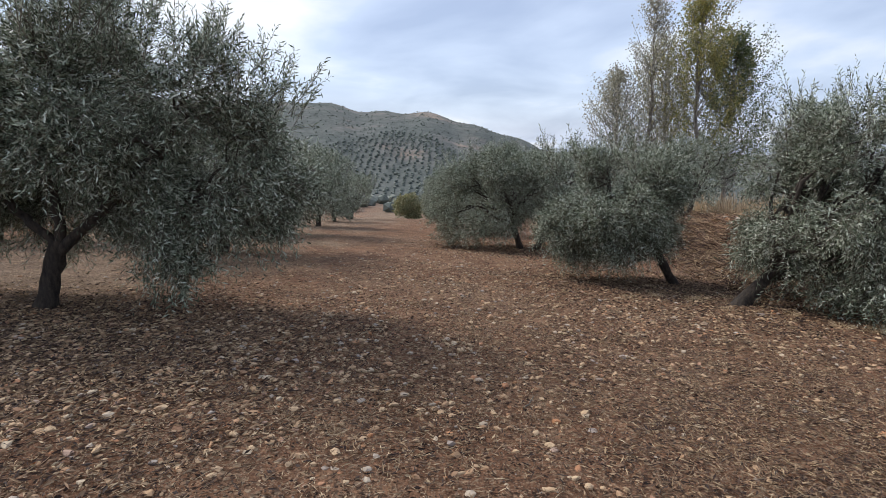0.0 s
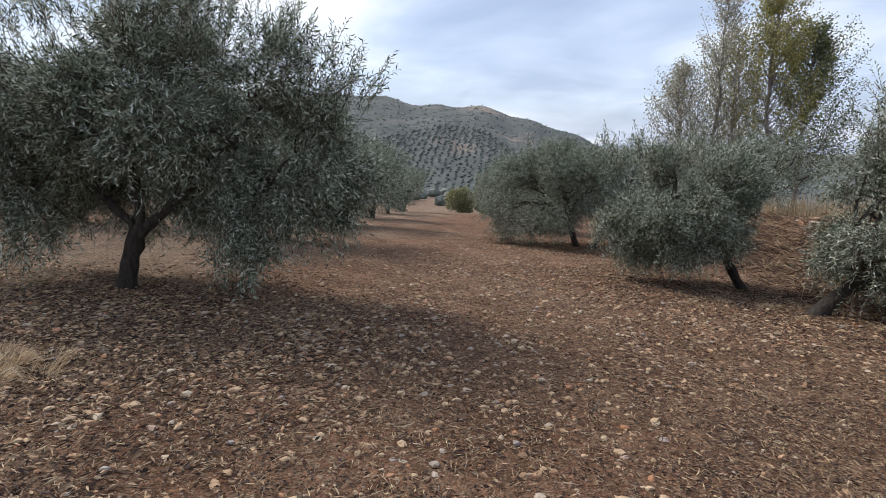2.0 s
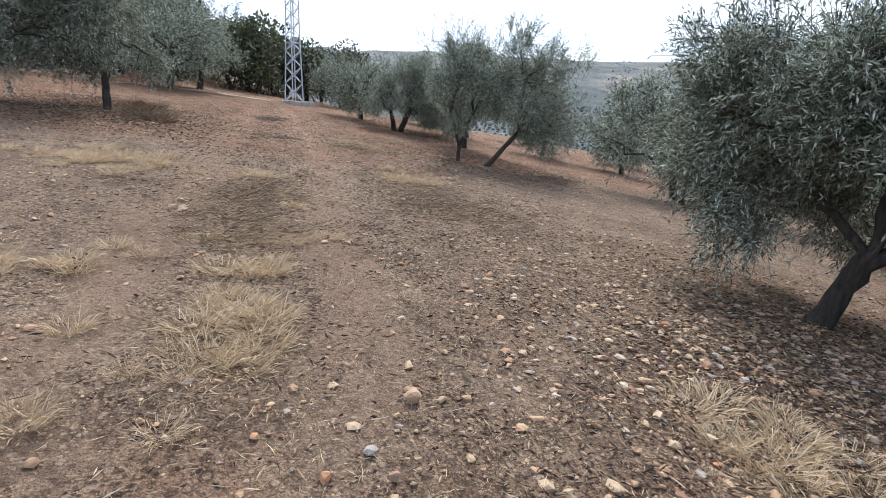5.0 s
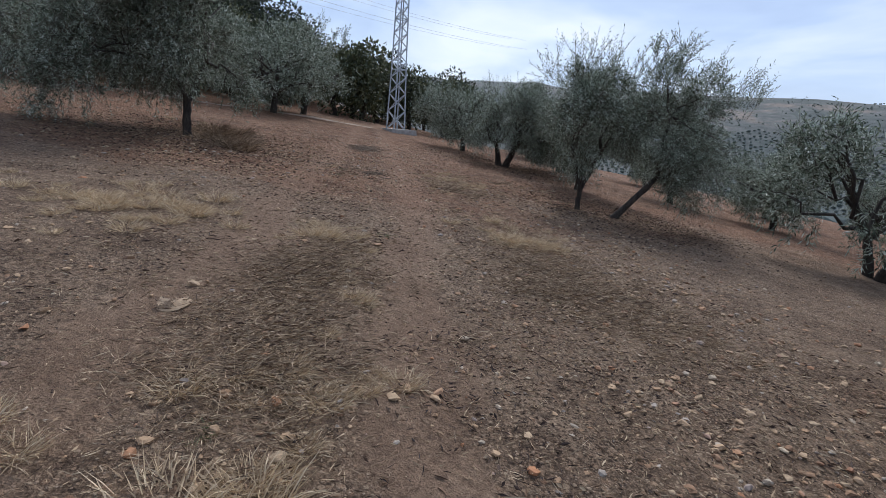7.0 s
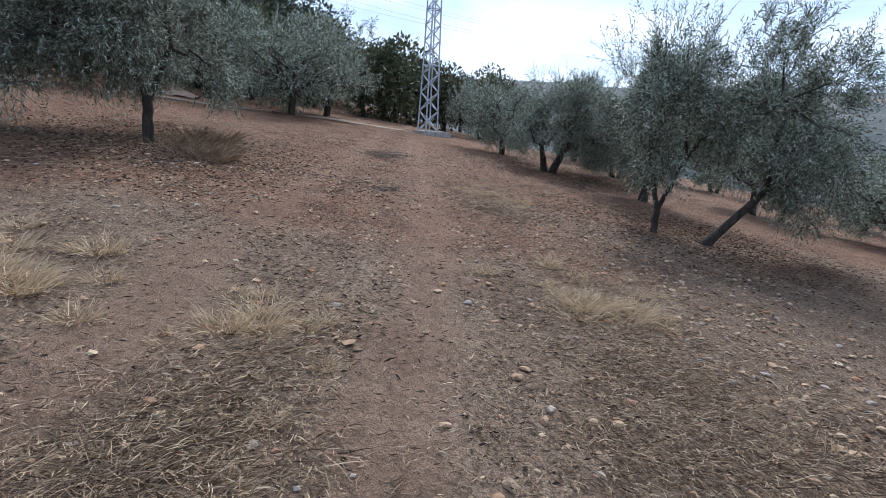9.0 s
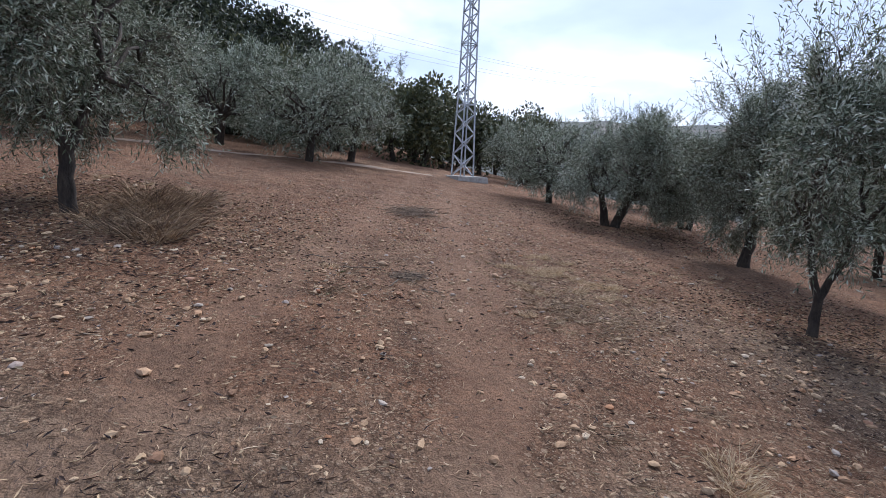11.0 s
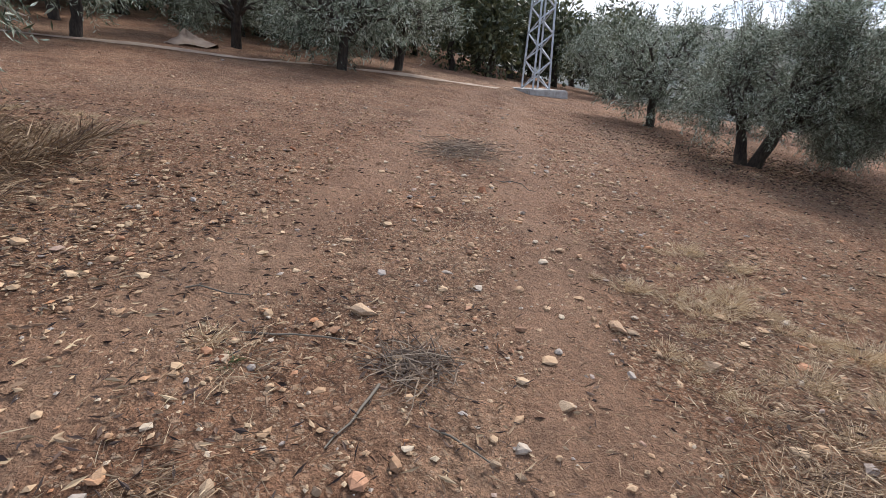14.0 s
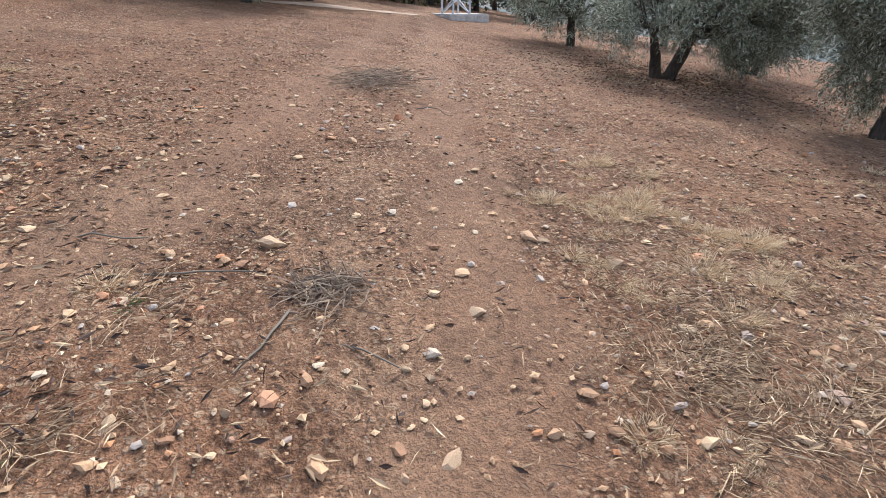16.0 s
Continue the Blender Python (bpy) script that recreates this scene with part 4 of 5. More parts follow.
def stone(x, y, size, rng, label="angular pale limestone lying on the soil", pale=False):
    ob = new("stone", (pale_meshes if pale else stone_meshes)[int(rng.integers(0, 7))])
    tagged(ob, label, "stone", "stones on the ground")
    z = float(ground_z(x, y)) + size * 0.05
    ob.matrix_basis = Matrix.LocRotScale((x, y, z), Euler((rng.uniform(-0.25, 0.25), rng.uniform(-0.25, 0.25), rng.uniform(0, 6.28))), (size * rng.uniform(0.75, 1.1), size * rng.uniform(0.7, 0.95), size * rng.uniform(0.8, 1.15)))
    return ob


# x, y, size in metres
BIG = [(-1.17, 2.44, 0.11), (-0.9, 2.58, 0.1), (0.56, 6.4, 0.17), (-0.95, 3.26, 0.09), (0.45, 3.3, 0.07), (-2.13, 3.51, 0.1), (-2.65, 3.09, 0.1), (-3.46, 3.73, 0.16), (3.33, 6.52, 0.15), (3.09, 6.85, 0.13),
       (-4.58, 1.36, 0.19), (-3.72, 1.1, 0.17), (-4.87, 1.5, 0.12), (-4.52, 0.95, 0.09), (-3.64, 0.96, 0.09), (-4.64, 1.39, 0.14), (-9.9, 4.62, 0.16), (-9.4, 2.07, 0.1), (-9.36, 3.32, 0.12), (-9.25, 4.95, 0.1), (-9.25, 3.76, 0.08), (-8.94, 2.95, 0.12),
       (-8.27, 0.66, 0.22), (-8.71, 0.78, 0.13), (-7.95, 1.02, 0.09), (-7.17, 3.73, 0.09), (-15.78, 3.41, 0.15), (-15.9, 4.75, 0.14), (-15.6, 5.1, 0.16), (-15.2, 4.23, 0.13)]
SMALLER = [(-15.31, 2.89, 0.08), (-15.19, 3.18, 0.06), (-15.87, 4.82, 0.1), (-14.48, 3.93, 0.1), (-14.88, 3.87, 0.06), (-14.83, 3.95, 0.05), (-14.59, 2.68, 0.09), (-14.51, 3.07, 0.06), (-14.7, 3.01, 0.07), (-14.44, 3.79, 0.05), (-14.53, 4.28, 0.06),
           (-14.51, 4.39, 0.06), (-14.71, 3.31, 0.06), (-14.7, 5.65, 0.08), (-14.14, 5.36, 0.08), (-15.68, 4.88, 0.07), (-16.54, 4.7, 0.08)]
rng = np.random.default_rng(78)
for x, y, size in BIG + SMALLER:
    stone(x, y, size, rng, "pale tan limestone lying loose on the soil", True)
slab = stone(-8.3, 0.7, 0.3, rng, "flat slab of whitish limestone bedded in the soil", True)
slab.scale.z *= 0.4
for x, y in along_walk(120, 3.0, rng):
    stone(x, y, 0.055 + 0.05 * rng.random() ** 2, rng)


def blades(xy, z, heading, long, wide, bend, rng):
    """Narrow dry blades, two quads each, that bow over."""
    n = len(xy)
    base = np.stack([xy[:, 0], xy[:, 1], z], -1)
    side = unit(np.cross(heading, rng.normal(0, 1, (n, 3)))) * (wide / 2)[:, None]
    down = np.array([0, 0, -1.0])
    mid = base + heading * (long * 0.55)[:, None] + down * (bend * long * 0.2)[:, None]
    end = base + heading * long[:, None] + down * (bend * long * 0.75)[:, None]
    v = np.stack([base - side, base + side, mid + side * 0.8, mid - side * 0.8, end + side * 0.15, end - side * 0.15], 1).reshape(-1, 3)
    k = (np.arange(n) * 6)[:, None]
    f = np.concatenate([k + [0, 1, 2, 3], k + [3, 2, 4, 5]])
    return v, f


def strewn(name, label, category, xy, long, wide, material, rng, lift=0.012):
    """Straw or dead leaves lying flat on the soil."""
    n = len(xy)
    a = rng.uniform(0, 6.283, n)
    h = unit(np.stack([np.cos(a), np.sin(a), rng.normal(0.03, 0.12, n)], -1))
    z = ground_z(xy[:, 0], xy[:, 1]) + rng.uniform(0.004, lift, n)
    return tagged(new(name, mesh_of(name, *leaf_quads(np.stack([xy[:, 0], xy[:, 1], z], -1), h, long, wide, rng), material)), label, category, kind="stuff")


rng = np.random.default_rng(79)
xy = along_walk(26000, 2.8, rng)
strewn("straw_litter", "broken dry straw lying over the soil", "straw", xy, 0.02 + 0.11 * rng.random(len(xy)) ** 2.2, rng.uniform(0.0025, 0.006, len(xy)), STRAW, rng, 0.02)
xy = along_walk(15000, 3.0, rng)
strewn("weed_litter", "grey-brown remains of dead weeds on the soil", "weeds", xy, 0.025 + 0.11 * rng.random(len(xy)) ** 2, rng.uniform(0.003, 0.007, len(xy)), DEAD_WEED, rng, 0.025)


def chips(name, label, category, xy, long, ratio, material, rng, lift=0.018):
    """Flat crumbs of leaf, bark and straw lying loose on the soil."""
    n = len(xy)
    a = rng.uniform(0, 6.283, n)
    h = unit(np.stack([np.cos(a), np.sin(a), rng.normal(0, 0.25, n)], -1))
    base = np.stack([xy[:, 0], xy[:, 1], ground_z(xy[:, 0], xy[:, 1]) + rng.uniform(0.004, lift, n)], -1)
    return tagged(new(name, mesh_of(name, *leaf_quads(base, h, long, long * ratio, rng), material)), label, category, kind="stuff")


spots = [(-0.5, 4.0, 2.6, 2.0, 20000), (0.5, 8.5, 2.4, 2.4, 18000), (2.8, 3.6, 1.1, 1.2, 16000), (-0.4, 2.2, 1.2, 0.7, 8000), (-3.5, 2.6, 1.6, 1.6, 18000), (-8.5, 3.2, 2.2, 1.9, 15000), (-12.5, 3.8, 2.0, 2.0, 4000), (-16.2, 3.6, 1.9, 2.0, 8000), (-21, 4.0, 2.6, 2.2, 2500)]
xy = off_tracks(np.concatenate([np.stack([rng.normal(sx, wx, n), rng.normal(sy, wy, n)], -1) for sx, sy, wx, wy, n in spots]), rng)
ragged = xy[[noise.noise(Vector((x * 0.8, y * 0.8, 4.0))) + 0.6 * noise.noise(Vector((x * 2.3, y * 2.3, 9.0))) + 0.25 > rng.uniform(-0.5, 0.5) for x, y in xy]]
xy = ragged
chips("soil_crumbs", "dark crumbs of leaf, bark and straw on the soil", "litter", xy, 0.01 + 0.04 * rng.random(len(xy)) ** 1.6, rng.uniform(0.12, 0.5, len(xy)), LITTER, rng)
# chopped weeds, in ragged patches
xy = np.concatenate([np.stack([rng.uniform(-4.2, 5.0, 85000), 1.4 + 9.5 * rng.random(85000) ** 1.6], -1), np.stack([rng.uniform(-12.5, -4.8, 42000), rng.normal(2.6, 2.0, 42000)], -1),
                     off_tracks(np.stack([rng.uniform(-22, -12.5, 20000), rng.normal(4.0, 2.2, 20000)], -1), rng)])
thick = np.array([noise.noise(Vector((x * 0.7, y * 0.7, 1.0))) + 0.7 * noise.noise(Vector((x * 2.0, y * 2.0, 5.0))) for x, y in xy])
dark, pale = xy[thick > rng.uniform(-0.15, 0.5, len(xy))], xy[-thick > rng.uniform(-0.2, 0.6, len(xy))]
chips("chopped_weeds", "dark chopped weeds rotting in patches on the soil", "dead weeds", dark, 0.018 + 0.06 * rng.random(len(dark)) ** 1.6, rng.uniform(0.06, 0.22, len(dark)), LITTER, rng, 0.03)
chips("chopped_straw", "pale chopped straw lying in patches on the soil", "straw", pale, 0.015 + 0.05 * rng.random(len(pale)) ** 1.6, rng.uniform(0.06, 0.2, len(pale)), DEAD_WEED, rng, 0.025)
# fallen leaves under the crowns, strewn extra thick to deepen the tree shade
litter_shade_beds = [(-3.9, 5.2, 1.7), (4.6, 7.6, 1.6), (3.6, 9.8, 1.5), (-16.1, 0.3, 1.8), (-14.4, 8.8, 1.7), (2.2, 16, 1.8), (-22.6, 10.4, 1.9), (-3.0, 3.9, 1.2)]
xy = np.concatenate([np.stack([rng.normal(bx, s * 0.85, 9500), rng.normal(by, s * 0.8, 9500)], -1) for bx, by, s in litter_shade_beds])
strewn("leaf_litter", "fallen brown olive leaves, laid thicker as shade under the trees", "leaf litter", xy, rng.uniform(0.035, 0.075, len(xy)), rng.uniform(0.01, 0.02, len(xy)), LITTER, rng, 0.02)


def tuft_shape(seed, count, high, spread, lean, wide):
    rng = np.random.default_rng(seed)
    a, r = rng.uniform(0, 6.283, count), spread * np.sqrt(rng.random(count))
    xy = np.stack([r * np.cos(a), r * np.sin(a)], -1)
    b = a + rng.normal(0, 0.7, count)
    h = unit(np.stack([lean * np.cos(b), lean * np.sin(b), rng.uniform(0.25, 1.0, count)], -1))
    return blades(xy, np.full(count, -0.01), h, high * rng.uniform(0.45, 1.1, count), wide * rng.uniform(0.6, 1.3, count), rng.uniform(0.1, 0.7, count), rng)


def tuft_mesh(name, seed, count, high, spread, lean, material, wide=0.0055):
    return mesh_of(name, *tuft_shape(seed, count, high, spread, lean, wide), material)


TUFTS = [tuft_mesh("grass_tuft", 90 + k, 170, 0.17, 0.11, 0.6, STRAW, 0.0046) for k in range(4)]
FLAT = [tuft_mesh("weed_clump", 95 + k, 160, 0.15, 0.16, 1.7, DEAD_WEED, 0.0032) for k in range(4)]
GREEN = [tuft_mesh("green_weed", 99 + k, 60, 0.09, 0.08, 1.4, GREEN_WEED, 0.006) for k in range(2)]


def put(meshes, name, label, category, group, x, y, size, rng):
    ob = tagged(new(name, meshes[int(rng.integers(0, len(meshes)))]), label, category, group)
    ob.matrix_basis = Matrix.LocRotScale((x, y, float(ground_z(x, y))), Euler((0, 0, rng.uniform(0, 6.28))), (size, size, size * rng.uniform(0.75, 1.15)))


rng = np.random.default_rng(80)
# clusters of dry grass: x, y, radius, count
GRASS = [(-6.53, 1.15, 0.2, 4), (-7.34, 1.55, 0.2, 4), (-10.95, 0.0, 0.45, 14), (-11.3, 4.48, 0.2, 6), (-11.0, 4.9, 0.2, 6), (-10.37, 2.0, 0.15, 4), (-16.45, 5.1, 0.15, 4), (-16.4, 5.7, 0.15, 4), (-17.2, 5.97, 0.15, 4), (-15.6, 5.95, 0.25, 8), (-15.6, 4.95, 0.12, 3), (-7.0, -0.1, 0.4, 6),
         (-3.75, 3.05, 0.25, 6), (-3.55, 2.7, 0.3, 3), (-5.78, 0.72, 0.25, 5), (-5.1, 0.38, 0.3, 6), (-10.6, 0.1, 0.8, 14), (-8.6, 1.6, 0.5, 6), (-7.5, 1.3, 0.4, 5), (-6.5, -0.5, 0.5, 6), (-5.0, -0.2, 0.3, 5), (-7.38, 1.3, 0.2, 4),
         (-10.3, 2.0, 0.35, 7), (-11.3, 4.6, 0.5, 10), (-10.9, 5.05, 0.35, 7), (-15.5, 6.2, 0.5, 6), (-11.5, 5.4, 0.4, 5), (-10.7, 0.4, 0.4, 5), (-17.1, 5.9, 0.3, 4), (-16.4, 5.2, 0.35, 6), (-16.35, 5.7, 0.3, 4),
         (-15.7, 5.95, 0.3, 6), (-15.3, 5.75, 0.3, 6), (-15.5, 5.05, 0.2, 4), (-17.2, 8.2, 0.5, 5), (-14.35, 5.0, 0.3, 4), (-15.1, 2.8, 0.25, 1), (-18.4, 0.6, 0.5, 8), (3.9, 8.6, 0.5, 7), (5.2, 7.0, 0.6, 6)]
for cx, cy, rad, count in GRASS:
    for _ in range(count):
        put(TUFTS, "grass_tuft", "tuft of pale dry grass growing from the soil", "dry grass", "dry grass tufts", cx + rng.normal(0, rad * 0.85), cy + rng.normal(0, rad * 0.85), rng.uniform(0.5, 1.05) * (0.7 if cx < -14 else 1.0), rng)
WEEDS = [(0.6, 7.0, 1.3, 12), (0.0, 10.0, 1.4, 10), (2.6, 5.6, 0.8, 8), (-12.6, 6.0, 0.8, 8), (-17.4, 0.75, 0.5, 14), (-16.4, 0.8, 0.3, 6), (-7.8, 1.28, 0.25, 8), (-9.6, 4.6, 0.5, 10), (-10.6, 5.3, 0.5, 8), (-8.6, 3.8, 0.4, 8), (-8.9, 0.6, 0.6, 5), (-6.6, 0.4, 0.6, 5), (-5.15, 0.45, 0.3, 5), (-9.4, 1.65, 0.35, 10), (-10.05, 4.1, 0.45, 12), (-9.1, 3.9, 0.5, 9), (-9.15, 2.2, 0.2, 3), (-8.1, 1.35, 0.4, 9), (-7.3, 1.3, 0.4, 8), (-15.0, 5.15, 0.4, 12), (-14.3, 5.15, 0.35, 12), (-14.9, 4.9, 0.3, 6),
         (-14.8, 2.8, 0.25, 5), (-17.0, 1.0, 0.6, 12), (-18.0, 0.5, 0.5, 8), (-8.3, 4.3, 0.8, 14), (-9.6, 5.2, 0.7, 10), (0.3, 4.6, 0.8, 7), (-0.6, 2.9, 0.6, 5), (1.2, 3.4, 0.6, 6), (1.9, 4.4, 0.7, 6), (-1.6, 2.3, 0.4, 4), (-12.5, 4.6, 0.8, 6), (-17.0, 6.6, 0.8, 8)]
for cx, cy, rad, count in WEEDS:
    for _ in range(count):
        put(FLAT, "weed_clump", "flattened clump of grey-brown dead weeds", "dead weeds", "dead weed clumps", cx + rng.normal(0, rad * 0.7), cy + rng.normal(0, rad * 0.7), rng.uniform(0.5, 1.15), rng)
TANGLES = [(-9.5, 4.4, 0.35, 22), (-10.2, 4.65, 0.35, 18), (-9.1, 3.85, 0.3, 14), (-8.4, 4.3, 0.4, 16), (-9.2, 1.6, 0.22, 18), (-8.7, 1.3, 0.22, 14), (-8.0, 1.2, 0.22, 12), (-7.5, 1.1, 0.2, 10), (-10.0, 1.95, 0.15, 5), (-14.6, 5.1, 0.3, 6), (-17.1, 0.75, 0.4, 14)]
pieces = []
for cx, cy, rad, count in TANGLES:
    for _ in range(count):
        x, y, size, w = cx + rng.normal(0, rad), cy + rng.normal(0, rad), rng.uniform(0.8, 1.5), rng.uniform(0, 6.28)
        v, f = tuft_shape(int(rng.integers(0, 10**6)), 130, 0.16, 0.17, 1.5, 0.0036)
        turn = np.array([[math.cos(w), math.sin(w), 0], [-math.sin(w), math.cos(w), 0], [0, 0, 1]])
        pieces.append((v @ turn * size + [x, y, float(ground_z(x, y))], f))
tagged(new("weed_tangle", mesh_of("weed_tangle", *join(pieces), DEAD_WEED)), "tangled brown dead weeds beside the wheel tracks", "dead weeds", kind="stuff")
BUSHY = [(-3.75, 3.1, 0.2, 7), (-3.45, 2.85, 0.15, 4), (-10.95, 0.0, 0.35, 10), (-10.7, 0.45, 0.3, 6), (-11.25, 4.5, 0.2, 6), (-10.9, 4.92, 0.2, 6), (-5.7, 0.8, 0.18, 5), (-5.3, 0.58, 0.15, 4), (-6.5, 1.15, 0.15, 3), (-10.37, 2.0, 0.12, 3), (-16.4, 5.7, 0.15, 3), (-15.6, 5.9, 0.2, 5)]
for cx, cy, rad, count in BUSHY:
    for _ in range(count):
        put(TUFTS, "grass_tuft", "bushy tuft of pale tan dry grass", "dry grass", "dry grass tufts", cx + rng.normal(0, rad), cy + rng.normal(0, rad), rng.uniform(0.95, 1.45) * (0.65 if cx < -14 else 1.0), rng)
TALL = [tuft_mesh("tall_weed", 110 + k, 240, 0.4, 0.2, 0.75, DEAD_WEED, 0.006) for k in range(3)]
for _ in range(28):
    put(TALL, "tall_weed", "tall clump of dark brown dead weeds", "dry weeds", "tall dry weeds", -16.9 + rng.normal(0, 0.55), 0.85 + rng.normal(0, 0.2), rng.uniform(0.7, 1.15), rng)
# mats of flattened dry weeds: x, y, spread, count
MATS = [(-9.3, 4.2, 0.45, 2800), (-10.2, 4.55, 0.45, 2400), (-11.2, 4.9, 0.4, 1300), (-8.3, 4.4, 0.6, 2400), (-9.2, 1.65, 0.28, 2000), (-9.7, 1.95, 0.2, 700), (-8.6, 1.25, 0.3, 1200), (-7.8, 1.15, 0.35, 1500), (-7.2, 1.0, 0.3, 900), (-14.8, 5.2, 0.4, 1100), (-15.6, 5.5, 0.35, 600), (-17.2, 1.0, 0.7, 1500), (2.0, 2.4, 0.5, 1400), (2.6, 3.2, 0.7, 1600), (3.2, 4.6, 0.8, 1400), (1.4, 3.8, 0.9, 1500), (-0.4, 3.2, 0.6, 900), (0.2, 5.2, 0.9, 1200), (-17.0, 6.8, 1.0, 1500), (-5.1, 0.5, 0.35, 700)]
for mx, my, s, n in [m for m in MATS if m[0] > 0]:
    xy = np.stack([rng.normal(mx, s, n * 3), rng.normal(my, s, n * 3)], -1)
    strewn("dark_weed_mat", "dark mat of rotting weeds pressed on the soil", "dead weeds", xy, 0.02 + 0.08 * rng.random(len(xy)) ** 1.5, rng.uniform(0.003, 0.007, len(xy)), LITTER, rng, 0.05)
xy = np.concatenate([np.stack([rng.normal(mx, s, n * 2), rng.normal(my, s, n * 2)], -1) for mx, my, s, n in MATS if mx < 0])
n = len(xy)
strewn("weed_mat", "mat of flattened brown dry weeds on the soil", "dead weeds", xy, 0.02 + 0.09 * rng.random(n) ** 1.5, rng.uniform(0.0025, 0.0055, n), DEAD_WEED, rng, 0.06)
for x, y in [(-10.5, 2.6), (-15.3, 2.9), (-8.8, 3.8), (-14.6, 2.75), (-5.5, 0.6), (-7.0, 0.9), (-15.4, 3.25)]:
    put(GREEN, "green_weed", "small green weed sprouting from the soil", "weed", "green weeds", x, y, rng.uniform(0.5, 0.9), rng)


def brush_pile(x, y, size, count, seed, label):
    rng = np.random.default_rng(seed)
    pieces = []
    for _ in range(count):
        a, w = rng.uniform(0, 6.283), rng.uniform(0, 6.283)
        c = np.array([rng.normal(0, size * 0.3), rng.normal(0, size * 0.3), rng.uniform(0.01, 0.01 + 0.035 * min(1, size * 2))])
        d = np.array([np.cos(w), np.sin(w), rng.normal(0, 0.1)]) * size * rng.uniform(0.2, 0.6)
        pieces.append(tube(bent(c - d, c + d, rng, 4, 0.05), np.linspace(0.003, 0.0014, 4), 4))
    ob = tagged(new("brushwood", mesh_of("brushwood", *join(pieces), BRUSH)), label, "brushwood", kind="stuff")
    stand(ob, x, y)


brush_pile(-15.4, 3.62, 0.26, 150, 301, "small heap of dry broken twigs on bare soil")
brush_pile(-20.0, 4.32, 0.9, 170, 302, "flat heap of grey pruned twigs on bare soil")
for x, y, long, turn in [(-15.0, 3.72, 0.42, 35), (-15.05, 3.4, 0.4, -25), (-15.5, 3.1, 0.5, 80), (0.62, 3.55, 0.2, 60), (-15.9, 2.6, 0.6, 70), (-18.6, 4.8, 0.6, 30)]:
    rng2 = np.random.default_rng(int(abs(x * 100)))
    me = mesh_of("stick", *tube(bent((-long / 2, 0, 0.012), (long / 2, 0, 0.02), rng2, 6, 0.03), np.linspace(0.007, 0.003, 6), 5), TWIG, True)
    stand(tagged(new("stick", me), "thin dry stick lying on the soil", "stick", "sticks"), x, y, turn)
CLAY = random_colours("red_clay", [(0.0, (0.25, 0.1, 0.045)), (1.0, (0.32, 0.13, 0.06))], island=False, rough=0.95, grain=30)
for x, y, size in [(-18.3, 4.42, 0.16), (-14.62, 2.7, 0.11), (-18.9, 2.6, 0.12), (-15.31, 2.89, 0.07)]:
    ob = stone(x, y, size, rng, "reddish-brown clod of dried clay")
    ob.data = ob.data.copy()
    ob.data.materials[0] = CLAY
    ob.name = "clay_clod"
    tagged(ob, category="clod", group="clay clods")

# tall dry grass along the bank, and behind it
rng = np.random.default_rng(81)
n = 5200
y = rng.uniform(11, 40, n)
x = 9.7 + 0.1 * (y - 12) + np.abs(rng.normal(0, 1.0, n))
a = rng.uniform(0, 6.283, n)
h = unit(np.stack([0.25 * np.cos(a), 0.25 * np.sin(a), np.ones(n)], -1))
tagged(new("tall_dry_grass", mesh_of("tall_dry_grass", *blades(np.stack([x, y], -1), ground_z(x, y) - 0.02, h, rng.uniform(0.5, 1.15, n), rng.uniform(0.008, 0.02, n), rng.uniform(0, 0.4, n), rng), STRAW)), "tall tan dry grass standing on the earth bank", "grass", kind="stuff")
n = 15000
y = rng.uniform(8.5, 22, n)
x = 7.1 + 0.1 * (y - 12) + rng.normal(0, 0.8, n)
a = rng.uniform(0, 6.283, n)
h = unit(np.stack([np.cos(a), np.sin(a), rng.uniform(0.05, 0.8, n)], -1))
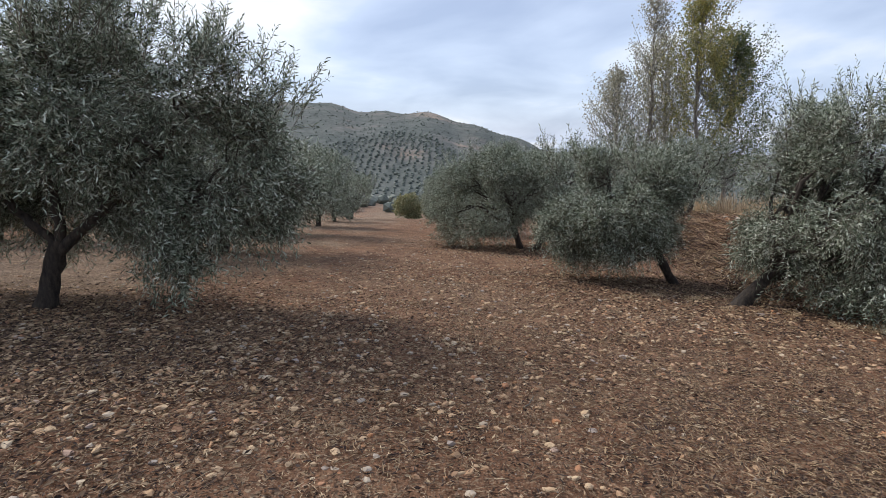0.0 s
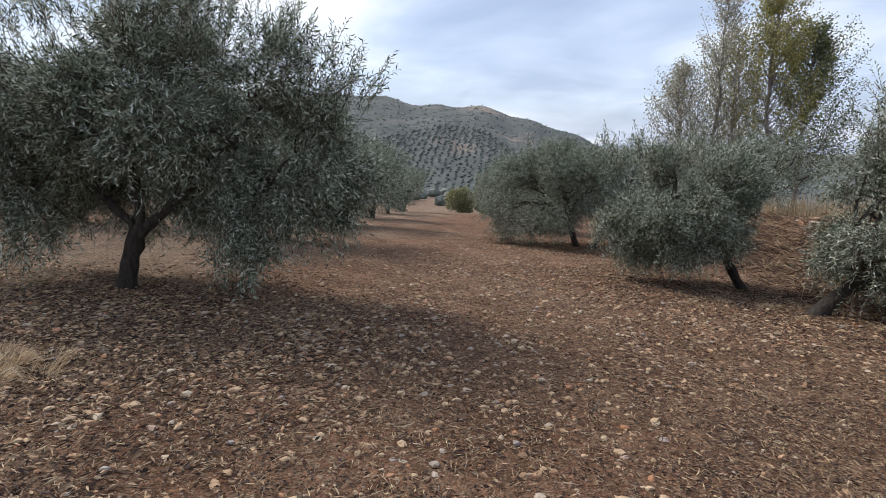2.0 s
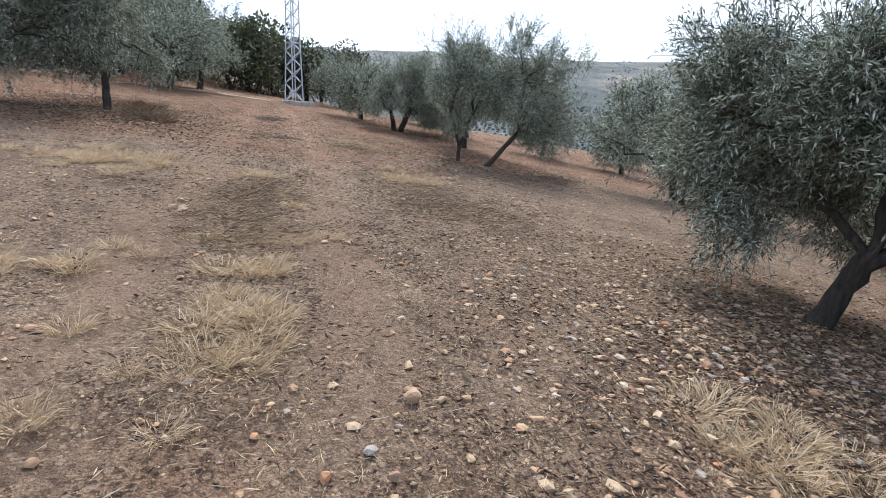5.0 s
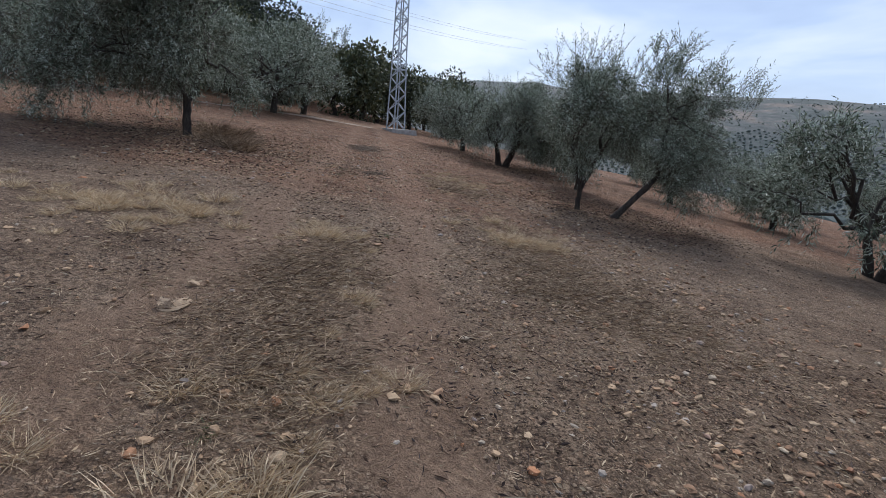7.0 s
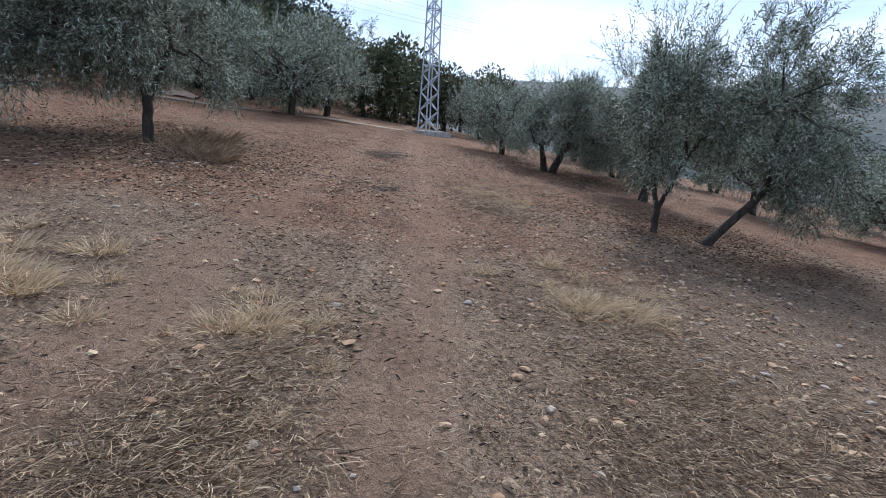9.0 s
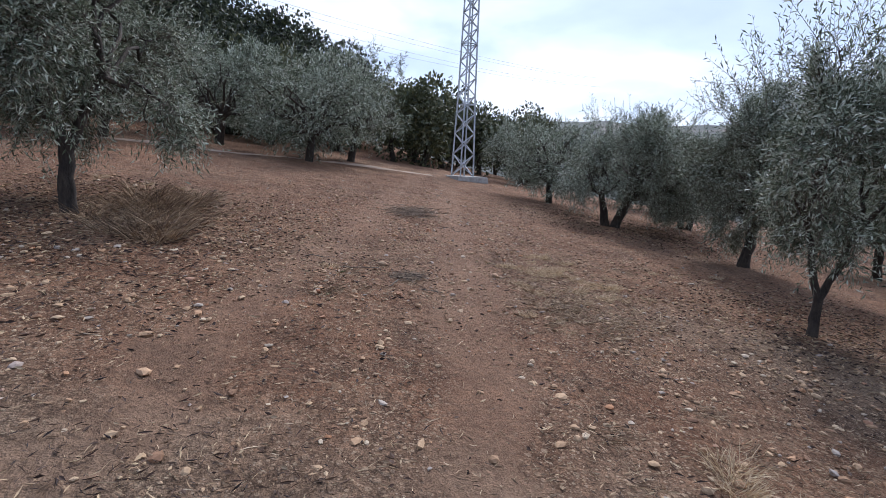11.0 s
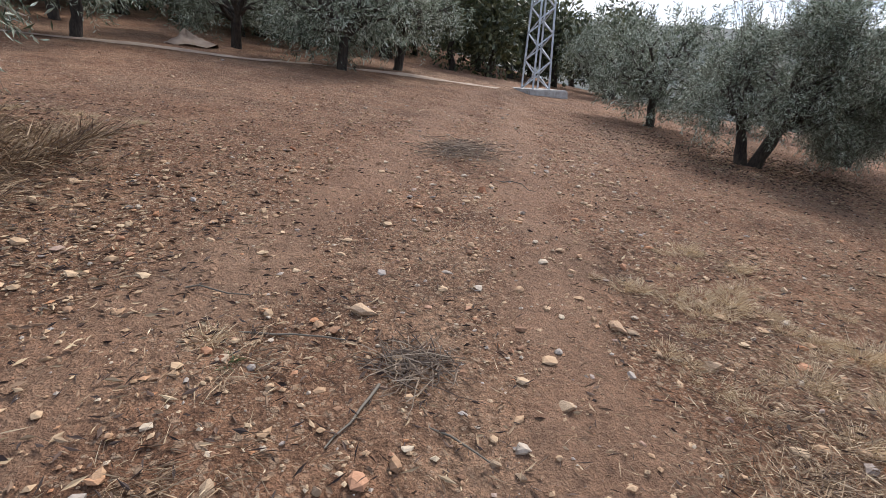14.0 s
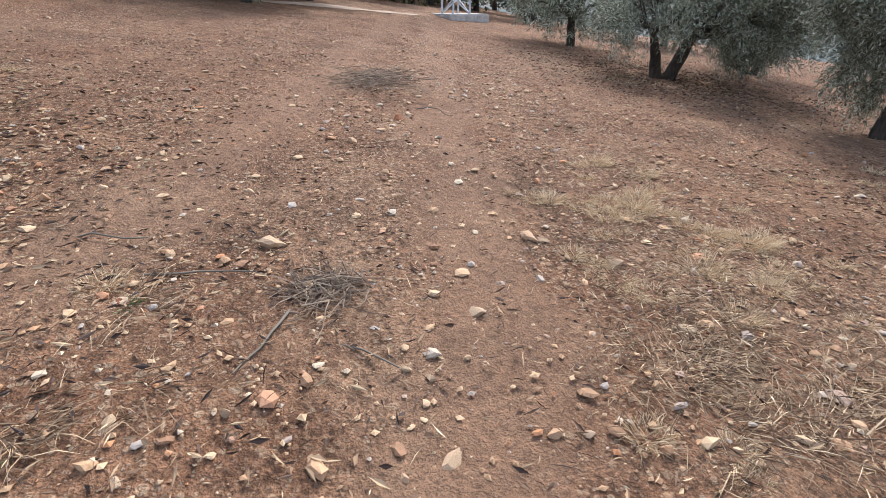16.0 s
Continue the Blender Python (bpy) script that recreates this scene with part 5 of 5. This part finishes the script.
tagged(new("bank_brush", mesh_of("bank_brush", *blades(np.stack([x, y], -1), ground_z(x, y) + rng.uniform(0, 0.12, n), h, rng.uniform(0.2, 0.55, n), rng.uniform(0.008, 0.018, n), rng.uniform(0, 0.6, n), rng), LITTER)), "dark dead brush lying over the earth bank", "brushwood", kind="stuff")

# pale rubble along the lip of the bank
rng = np.random.default_rng(84)
for k in range(26):
    y = 10.5 + 0.36 * k + rng.normal(0, 0.12)
    stone(8.7 + 0.1 * (y - 12) + rng.normal(0, 0.12), y, rng.uniform(0.2, 0.42), rng, "pale limestone rubble on the lip of the earth bank")


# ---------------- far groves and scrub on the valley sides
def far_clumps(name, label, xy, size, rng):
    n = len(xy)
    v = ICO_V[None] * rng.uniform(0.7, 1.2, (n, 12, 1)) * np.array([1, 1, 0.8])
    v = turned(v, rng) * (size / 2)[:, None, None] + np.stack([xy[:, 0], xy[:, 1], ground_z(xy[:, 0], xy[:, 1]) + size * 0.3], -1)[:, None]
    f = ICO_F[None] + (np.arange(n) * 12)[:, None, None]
    tagged(new(name, mesh_of(name, v.reshape(-1, 3), f.reshape(-1, 3), HAZED_SCRUB)), label, "trees", kind="stuff")


rng = np.random.default_rng(82)
gx, gy = np.meshgrid(np.arange(-420, 330, 6.6), np.arange(70, 700, 6.6))
xy = np.stack([gx.ravel(), gy.ravel()], -1) + rng.normal(0, 0.9, (gx.size, 2))
r, az = np.hypot(xy[:, 0], xy[:, 1]), np.degrees(np.arctan2(-xy[:, 0], xy[:, 1]))
xy = xy[(r > 95) & (r < 620 + 40 * np.sin(az * 0.35)) & (az > -28) & (az < 62) & (rng.random(len(xy)) < 0.93)]
far_clumps("far_olive_grove", "rows of small grey-green olives on the far slope, hazed in colour", xy, rng.uniform(2.6, 3.9, len(xy)), rng)
az, r = np.radians(rng.uniform(-25, 75, 3500)), rng.uniform(560, 880, 3500)
xy = np.stack([-r * np.sin(az), r * np.cos(az)], -1)
far_clumps("far_scrub", "dark scrub scattered over the far mountain, hazed in colour", xy, rng.uniform(1.0, 2.8, len(xy)), rng)
